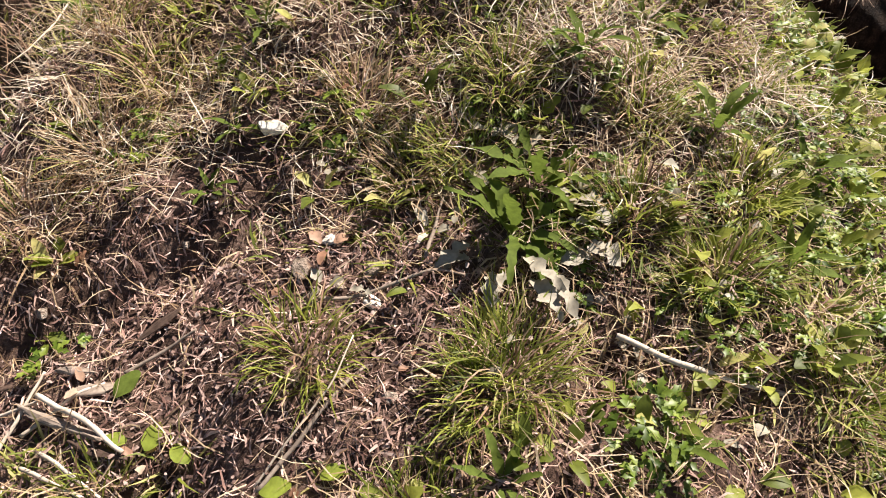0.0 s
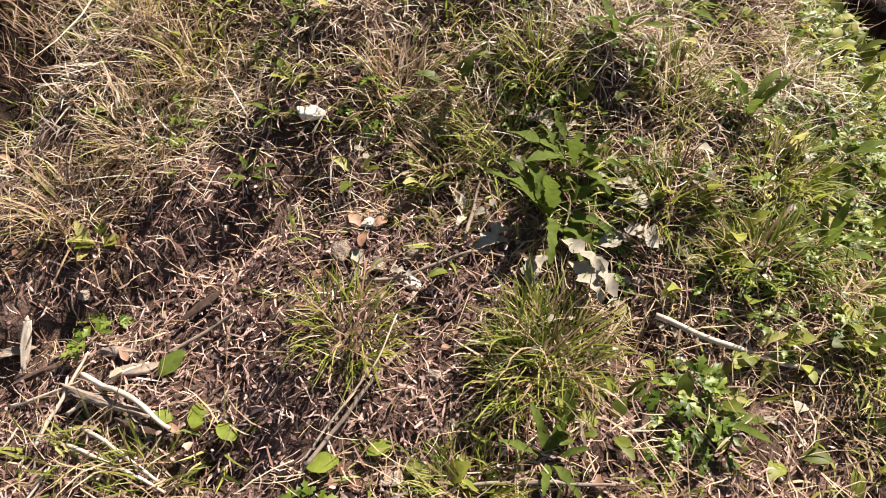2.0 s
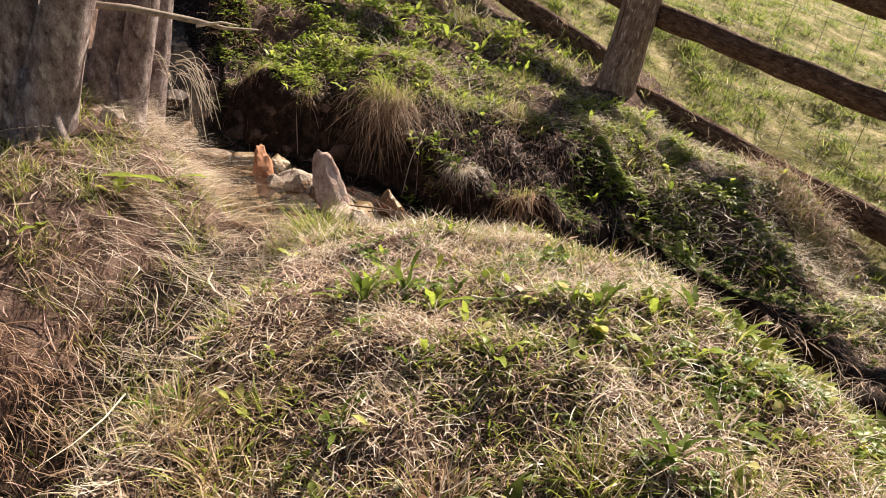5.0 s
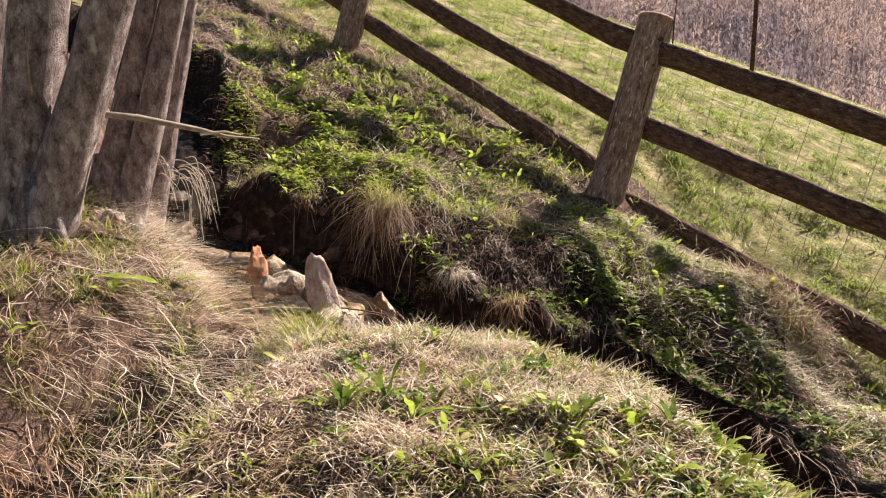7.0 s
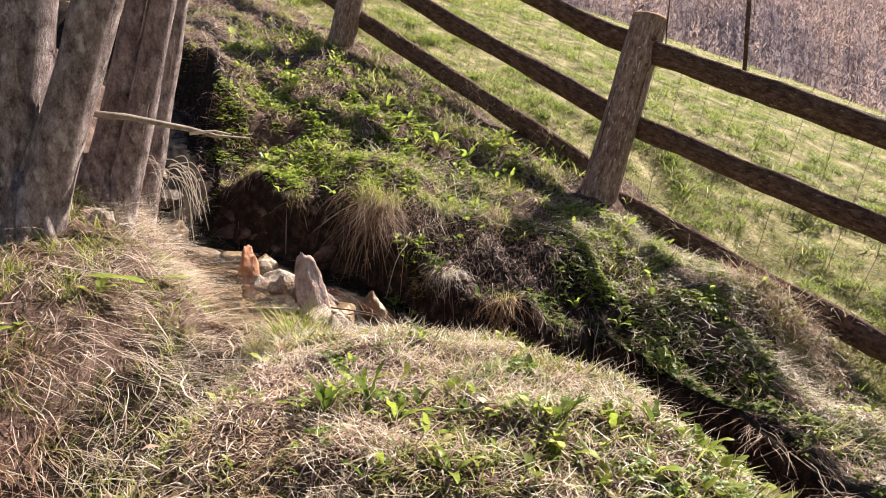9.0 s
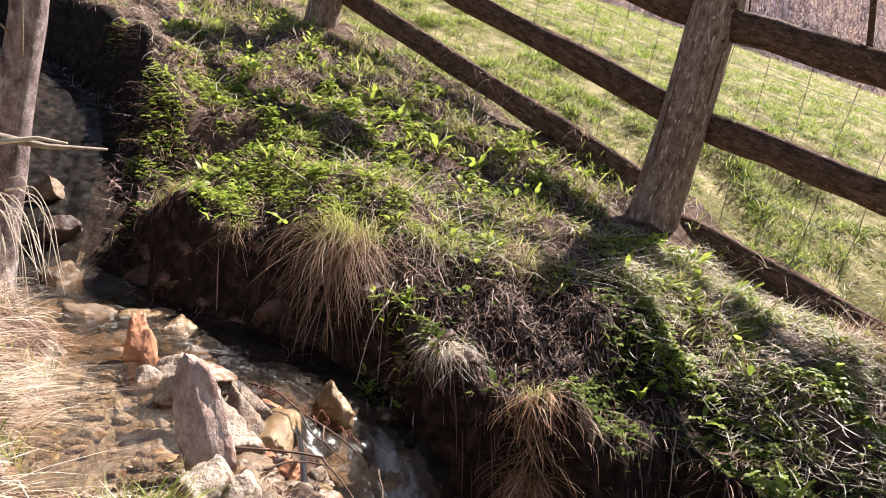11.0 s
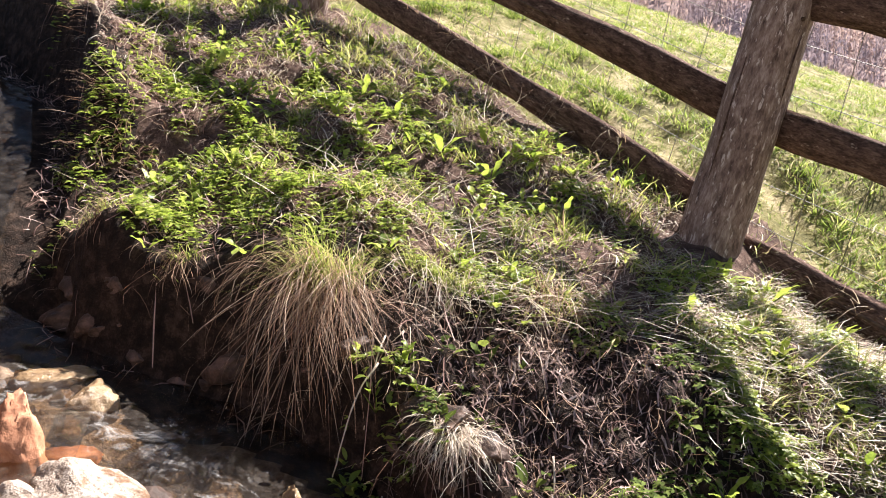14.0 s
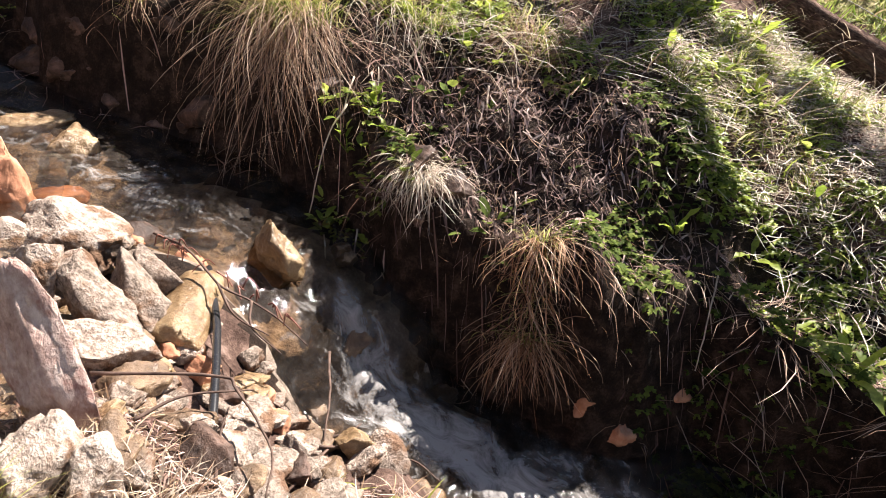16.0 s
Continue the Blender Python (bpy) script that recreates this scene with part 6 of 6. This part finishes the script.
for k, (x, y, s, turn) in enumerate(((0.075, 1.04, 0.06, 2.2), (0.05, 0.95, 0.05, 3.6), (0.12, 0.92, 0.07, 5.2), (0.15, 0.935, 0.06, 0.4), (0.09, 0.93, 0.055, 4.4), (0.19, 0.96, 0.05, 5.6), (-0.14, 1.17, 0.03, 1.0), (0.28, 0.9, 0.03, 0.5), (-0.06, 0.905, 0.03, 2.8), (0.42, 1.05, 0.04, 1.2))):
    co, faces = leaf_sheet(s * 0.95, s * 0.36, 0.5, 0.3, 0.16, 13, 0.0, k, 0.75)
    thing("withered_leaf", raw_mesh("withered_leaf", turned(co, turn, 0.05), faces), PALE_LEAF, "pale grey-green withered leaf lying flat on the mound", "dead leaf", "withered leaves", at=Matrix.Translation((x, y, ground_at(x, y) + 0.018)))

for k, (x, y) in enumerate(((-0.42, 2.43), (-0.4, 2.46), (-0.36, 2.46), (-0.33, 2.47), (-0.29, 2.48))):
    grass_tuft(x, y, 60, 0.045, (0.03, 0.075), PALE_STRAW, "whitish dry grass wisps in front of the stones", 620 + k)
for k, (x, y, n, tall) in enumerate(((-0.455, 2.3, 260, (0.08, 0.17)), (-0.39, 2.27, 150, (0.06, 0.12)), (-0.53, 2.3, 120, (0.05, 0.1)))):
    grass_tuft(x, y, n, 0.05, tall, GRASS_GREEN, "tall tuft of green and straw-coloured grass in front of the stones", 660 + k)

x, y = scatter(-1.0, 1.0, 0.4, 2.4, 260, lambda x, y: on_mound(x, y) * (0.3 + barer(x, y)))
leaf_scatter("dead_leaves", x, y, (0.012, 0.03), DEAD_LEAF, "curled dead brown leaves lying on the mound", "dead leaves", 1, (0.0, 0.5), 0.01)
x, y = scatter(-0.8, 0.9, 0.4, 1.9, 5000, lambda x, y: on_mound(x, y) * (0.12 + 0.88 * barer(x, y)))
leaf_scatter("leaf_crumbs", x, y, (0.003, 0.008), LEAF_CRUMB, "crumbled pinkish-grey leaf litter on the mound", "leaf litter", 2, (-0.2, 0.7), 0.016)
x, y = scatter(-0.2, 0.9, 0.5, 1.7, 260, lambda x, y: on_mound(x, y) * np.exp(-(((x - 0.14) / 0.2) ** 2 + ((y - 0.95) / 0.12) ** 2)) + 0.12)
leaf_scatter("grey_leaf_litter", x, y, (0.01, 0.026), PALE_LEAF, "withered grey-green leaf scraps round the dock plant", "leaf litter", 2, (-0.1, 0.5), 0.02)
x, y = scatter(-0.3, -0.15, 3.3, 3.42, 12)
leaf_scatter("cress_clump", x, y, (0.02, 0.035), LEAF, "bright green leafy clump at the water's edge", "herbs", 6, lift=0.05)


def primrose(x, y, seed):
    r = random.Random(seed)
    plant = dock(x, y, 6, 0.06, "small primrose plant with pale yellow flowers below the fence", seed, 0.8, "primrose", LEAF, 0.4)
    for k in range(4):
        a, h = r.uniform(0, 6.3), r.uniform(0.05, 0.08)
        dx, dy = 0.025 * math.cos(a), 0.025 * math.sin(a) - 0.01
        part("stem", tube([(0, 0, 0), (dx * 0.6, dy * 0.6, h * 0.6), (dx, dy, h)], [0.0012] * 3, 5), LEAF, plant)
        flower = part("flower", tube([(dx, dy, h - 0.004), (dx, dy, h), (dx, dy, h + 0.002)], [0.0012, 0.0028, 0.0012], 7), LEAF, plant, "pale yellow five-petalled flower")
        for j in range(5):
            co, faces = leaf_sheet(0.014, 0.013, 0.2, 0.1, 0.0, 4)
            part("petal", raw_mesh("petal", turned(co, j * 1.2566, 0.25, 1.0, (dx, dy, h)), faces), PETAL, flower)
    return plant


primrose(0.30, 4.47, 401)
primrose(0.16, 4.52, 402)


# ---- twigs and branches ----
def twig(points, r0, r1, material, label, category="twig", group="twigs"):
    pts = [Vector(p) for p in points]
    fine = []
    ends = [pts[0] * 2 - pts[1]] + pts + [pts[-1] * 2 - pts[-2]]
    for p0, p1, p2, p3 in zip(ends, ends[1:], ends[2:], ends[3:]):
        for k in range(6):
            f = k / 6
            fine.append(0.5 * (2 * p1 + (p2 - p0) * f + (2 * p0 - 5 * p1 + 4 * p2 - p3) * f * f + (3 * p1 - p0 - 3 * p2 + p3) * f ** 3))
    fine.append(pts[-1])
    bumpy = [p + Vector((noise.noise(p * 25), noise.noise(p * 25 + Vector((9, 0, 0))), noise.noise(p * 25 + Vector((0, 9, 0))))) * r0 * 0.9 for p in fine]
    n = len(fine) - 1
    return thing(category, tube(bumpy, [r0 + (r1 - r0) * k / n for k in range(n + 1)], 7, 0.25, len(points)), material, label, category, group)


def lying(x0, y0, x1, y1, up=0.012, sag=0.0, n=5):
    out = []
    for k in range(n):
        f = k / (n - 1)
        x, y = x0 + (x1 - x0) * f, y0 + (y1 - y0) * f
        out.append((x, y, ground_at(x, y) + up + sag * math.sin(f * 3.14)))
    return out


twig([(0.205, 0.85, 0.868), (0.252, 0.827, 0.864), (0.302, 0.810, 0.852), (0.367, 0.804, 0.834), (0.385, 0.804, 0.826)], 0.0036, 0.0028, PALE_TWIG, "curved pale dry stick lying in the grass")
TW = "dry grey-brown twig lying on the littered ground"
for a in ((-0.48, 0.75, -0.44, 0.85), (-0.53, 0.80, -0.44, 0.815), (-0.45, 0.78, -0.36, 0.83), (-0.43, 0.74, -0.31, 0.69), (-0.42, 0.76, -0.32, 0.70), (-0.34, 0.84, -0.26, 0.88), (0.0, 0.68, 0.14, 0.67), (-0.16, 0.70, -0.06, 0.82), (-0.5, 0.62, -0.45, 0.72), (-0.12, 0.9, 0.05, 0.93), (0.0, 0.94, 0.02, 1.03), (-0.04, 1.58, 0.14, 1.57), (0.3, 1.3, 0.36, 1.36)):
    twig(lying(*a), 0.0026, 0.0016, PALE_TWIG if a[0] < -0.4 or a[3] > 1.5 else TWIG, TW)


def wood_chip(x0, y0, x1, y1, wide, thick, material, label, seed):
    """A flat broken splinter of wood lying between two places."""
    p, q = Vector((x0, y0, ground_at(x0, y0) + 0.012)), Vector((x1, y1, ground_at(x1, y1) + 0.012))
    way = q - p
    lie = Matrix.Translation((p + q) / 2) @ way.to_track_quat("X", "Z").to_matrix().to_4x4()
    return thing("wood_chip", rock(seed, (way.length * 1.1, wide, thick), 9, 0.14), material, label, "wood chip", "wood chips", at=lie)


for k, (x0, y0, x1, y1, wide, pale) in enumerate(((-0.522, 0.89, -0.527, 0.84, 0.011, 2), (-0.575, 0.856, -0.53, 0.87, 0.012, 1), (-0.43, 0.852, -0.38, 0.842, 0.01, 1), (-0.475, 0.843, -0.535, 0.828, 0.012, 0),
                                                  (-0.46, 0.812, -0.352, 0.762, 0.014, 1), (-0.366, 0.757, -0.312, 0.743, 0.013, 0), (-0.334, 0.88, -0.283, 0.91, 0.009, 0))):
    wood_chip(x0, y0, x1, y1, wide, wide * 0.6, (DARK_TWIG, TWIG, PALE_TWIG)[pale], ("dark brown splinter of wood lying in plant litter", "weathered grey-brown splinter of wood in plant litter", "bleached pale splinter of wood in plant litter")[pale], 90 + k)
twig(lying(-0.437, 0.819, -0.312, 0.747, 0.018), 0.0034, 0.0026, PALE_TWIG, "straight pale dry stick lying in plant litter")
twig([(x, y, ground_at(x, y) + up) for x, y, up in ((-0.072, 0.84, 0.04), (-0.088, 0.792, 0.03), (-0.107, 0.769, 0.022), (-0.137, 0.738, 0.016), (-0.165, 0.706, 0.01))], 0.0008, 0.0013, PALE_TWIG, "long thin curved pale stalk lying over grass")
for k, (x, y, s, turn) in enumerate(((-0.158, 0.7, 0.032, 0.1), (-0.099, 0.713, 0.026, 0.3), (-0.338, 0.806, 0.036, 1.0), (-0.241, 0.738, 0.026, 2.6), (-0.29, 0.75, 0.032, 1.4), (-0.312, 0.757, 0.024, 3.0))):
    co, faces = leaf_sheet(s, s * 0.75, 0.12, 0.12, 0.04, 12, 0.0, k, 0.04)
    thing("round_leaf", raw_mesh("round_leaf", turned(co, turn, -0.1), faces), DOCK_SHADE_LEAF if k == 2 else LEAF, "single oval green leaf lying on plant litter", "leaf", "oval leaves", at=Matrix.Translation((x, y, ground_at(x, y) + 0.014)))
for k, (x, y, s, turn) in enumerate(((0.108, 1.091, 0.06, 1.9), (0.095, 1.1, 0.05, 2.6), (0.165, 1.01, 0.06, 0.1), (0.05, 0.965, 0.055, 4.0), (0.11, 0.945, 0.07, 5.4), (0.145, 0.925, 0.065, 5.0), (0.185, 0.955, 0.05, 5.5), (0.075, 0.93, 0.05, 4.6), (0.175, 0.985, 0.06, 0.0), (0.121, 1.077, 0.05, 1.2))):
    co, faces = leaf_sheet(s, s * 0.34, 0.35, 0.3, 0.16, 12, 0.0, 30 + k, 0.6)
    thing("withered_leaf", raw_mesh("withered_leaf", turned(co, turn, 0.0), faces), PALE_LEAF, "grey-green withered leaf lying under the dock plant", "dead leaf", "withered leaves", at=Matrix.Translation((x, y, ground_at(x, y) + 0.02)))
for k, (x, y, s) in enumerate(((-0.075, 0.692, 0.02), (-0.061, 0.943, 0.028), (-0.143, 0.945, 0.026), (-0.463, 0.918, 0.016))):
    thing("pebble", rock(130 + k, (s * 1.2, s * 0.85, s * 0.6), 8), STONE_GREY if k in (1, 2) else STONE, "small grey-brown pebble half sunk in the mound", "pebble", "pebbles", at=pose(x, y, ground_at(x, y) + s * 0.2, 0, 0, 50 * k))
thing("bark_chip", rock(71, (0.05, 0.016, 0.008), 8, 0.1), TWIG, "weathered grey wood chip on the mound", "wood chip", at=pose(-0.365, 0.825, ground_at(-0.365, 0.825) + 0.01, 0, 0, 10))
for k, (x, y, s) in enumerate(((-0.198, 1.118, 0.034), (-0.115, 0.985, 0.02), (-0.10, 0.925, 0.016), (-0.13, 0.905, 0.015), (-0.06, 0.905, 0.02), (-0.035, 0.79, 0.016), (-0.06, 0.88, 0.012), (0.2, 0.91, 0.02), (-0.3, 1.0, 0.012), (-0.08, 0.66, 0.012), (0.03, 0.86, 0.01), (-0.42, 0.9, 0.01))):
    thing("pebble", rock(80 + k, (s * 1.0, s * 0.8, s * 0.55), 8), WHITE_STONE if k in (0, 1, 4) else STONE, "small pale pebble half sunk in the mound", "pebble", "pebbles", at=pose(x, y, ground_at(x, y) + s * 0.25, 0, 0, 37 * k))

branch = holder("broken_branch", "broken bare pale branch sticking out between the trunks over the stream", "branch", Matrix.Identity(4))
limb = part("stem", tube([(-1.13, 2.46, 1.655), (-1.0, 2.54, 1.645), (-0.86, 2.66, 1.615), (-0.79, 2.72, 1.595), (-0.70, 2.77, 1.59)], [0.011, 0.0105, 0.009, 0.005, 0.0025], 8, 0.35, 2), TWIG, branch)
part("side_twig", tube([(-0.86, 2.66, 1.60), (-0.79, 2.69, 1.61), (-0.74, 2.70, 1.60)], [0.006, 0.004, 0.002], 6, 0.2, 3), PALE_TWIG, limb)
wisps = random.Random(9)
for k in range(22):
    x, y = -1.05 + wisps.uniform(-0.1, 0.06), 2.92 + wisps.uniform(-0.1, 0.1)
    z = 1.5 + wisps.uniform(-0.05, 0.04)
    pts = [(x, y, z), (x + 0.03 + 0.03 * wisps.random(), y - 0.02, z - 0.01 * wisps.random()), (x + 0.06 + 0.06 * wisps.random(), y - 0.03, z - 0.04 - 0.04 * wisps.random()), (x + 0.09 + 0.05 * wisps.random(), y - 0.05, z - 0.15 - 0.08 * wisps.random())]
    twig(pts, 0.0014, 0.0007, PALE_TWIG, "thin bare root hanging from the bank over the stream", "root", "hanging roots")
for k in range(26):
    x = wisps.uniform(-0.3, 1.1)
    y = 3.62 - 0.28 * x + wisps.uniform(-0.5, 0.3)
    z = ground_at(x, y)
    if z < 0.76:
        continue
    a, l = wisps.uniform(-0.9, 0.5), wisps.uniform(0.12, 0.3)
    pts = [(x, y, z + 0.02), (x + l * 0.35 * math.sin(a), y - 0.05, z + 0.02 - l * 0.25), (x + l * 0.7 * math.sin(a), y - 0.09, z - l * 0.75)]
    twig(pts, 0.0022, 0.0012, PALE_TWIG, "thin dry stalk hanging down the stream bank", "stalk", "dry stalks")
for pts in (((-0.523, 3.04, 1.03), (-0.443, 2.985, 1.03), (-0.362, 2.9, 1.01), (-0.31, 2.897, 0.98), (-0.259, 2.881, 0.95), (-0.215, 2.858, 0.92)), ((-0.427, 2.616, 1.05), (-0.282, 2.652, 1.02), (-0.252, 2.636, 1.01), (-0.191, 2.558, 0.98), (-0.183, 2.495, 0.97)),
            ((-0.342, 2.542, 1.04), (-0.302, 2.6, 1.03), (-0.235, 2.649, 1.0)), ((-0.182, 2.57, 0.9), (-0.147, 2.672, 0.88), (-0.116, 2.753, 0.85)), ((-0.17, 2.683, 0.88), (-0.12, 2.71, 0.87), (-0.078, 2.722, 0.84)),
            ((-0.15, 2.62, 0.87), (-0.102, 2.648, 0.85), (-0.045, 2.722, 0.81), (0.008, 2.697, 0.79)), ((-0.189, 2.895, 0.88), (-0.165, 2.768, 0.89), (-0.156, 2.672, 0.89)), ((-0.24, 2.49, 0.97), (-0.26, 2.57, 0.98), (-0.265, 2.63, 0.985)),
            ((-0.362, 2.9, 1.01), (-0.33, 2.86, 0.98), (-0.27, 2.84, 0.95)), ((-0.31, 2.897, 0.98), (-0.3, 2.85, 0.96), (-0.25, 2.82, 0.93)), ((-0.16, 2.66, 0.89), (-0.1, 2.69, 0.86), (-0.06, 2.66, 0.85))):
    twig(pts, 0.0026, 0.0011, DARK_TWIG, "thin dark dead twig lying across the stones", "twig", "twigs")
curls = random.Random(31)
for k in range(26):
    f = curls.random()
    x, y, z = -0.5 + 0.26 * f, 3.02 - 0.15 * f, 1.035 - 0.07 * f
    dx, dy = curls.uniform(-0.02, 0.03), curls.uniform(-0.03, 0.02)
    twig(((x, y, z), (x + dx * 0.5, y + dy * 0.5, z + curls.uniform(-0.01, 0.015)), (x + dx, y + dy, z - 0.012)), 0.0016, 0.0009, RED_TWIG, "short reddish alder twig caught against the stones", "twig", "twigs")


# ---- far hillside ----
def hill(x, y):
    return -24 + 0.62 * np.clip(y - 60, 0, None) + 2.5 * vnoise(x, y, 30, 90)


setting("hillside", grid_mesh("hillside", np.linspace(-90, 330, 60), np.linspace(55, 260, 50), hill), HILL, "brown wooded hillside across the valley, haze mixed into its colours", "hillside", "backdrop")
pieces = []
wood = random.Random(3)
for k in range(4600):
    y = wood.uniform(92, 235)
    x = wood.uniform(-30, 5) + y * wood.uniform(0.05, 0.95)
    z = float(hill(np.array([x]), np.array([y]))[0])
    h, r = wood.uniform(7, 16), wood.uniform(0.04, 0.1)
    reach = wood.uniform(1.3, 2.6)
    c = [(x - r, y, z), (x + r, y, z), (x, y, z + h), (x, y - r, z), (x, y + r, z)]
    f = [(0, 1, 2), (3, 4, 2)]
    base_n = 5
    for j in range(46):
        u = wood.random() ** 0.8 * 0.84 + 0.14
        a, l = wood.random() * 6.28, (1.1 - u) * reach * wood.uniform(0.3, 1.0)
        zz, thick = z + h * u, wood.uniform(0.1, 0.3)
        inner = wood.uniform(0.0, 0.7)
        ex, ey, up = x + math.cos(a) * l, y + math.sin(a) * l, wood.uniform(0.1, 0.9)
        c += [(x + (ex - x) * inner, y + (ey - y) * inner, zz - thick), (x + (ex - x) * inner, y + (ey - y) * inner, zz + thick), (ex, ey, zz + up)]
        f.append((base_n, base_n + 1, base_n + 2))
        base_n += 3
    pieces.append((np.array(c), np.array(f)))
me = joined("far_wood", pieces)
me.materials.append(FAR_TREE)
tagged(new("far_wood", me), "distant wood of bare brownish larch trees, coloured as if through haze", "wood", kind="stuff")
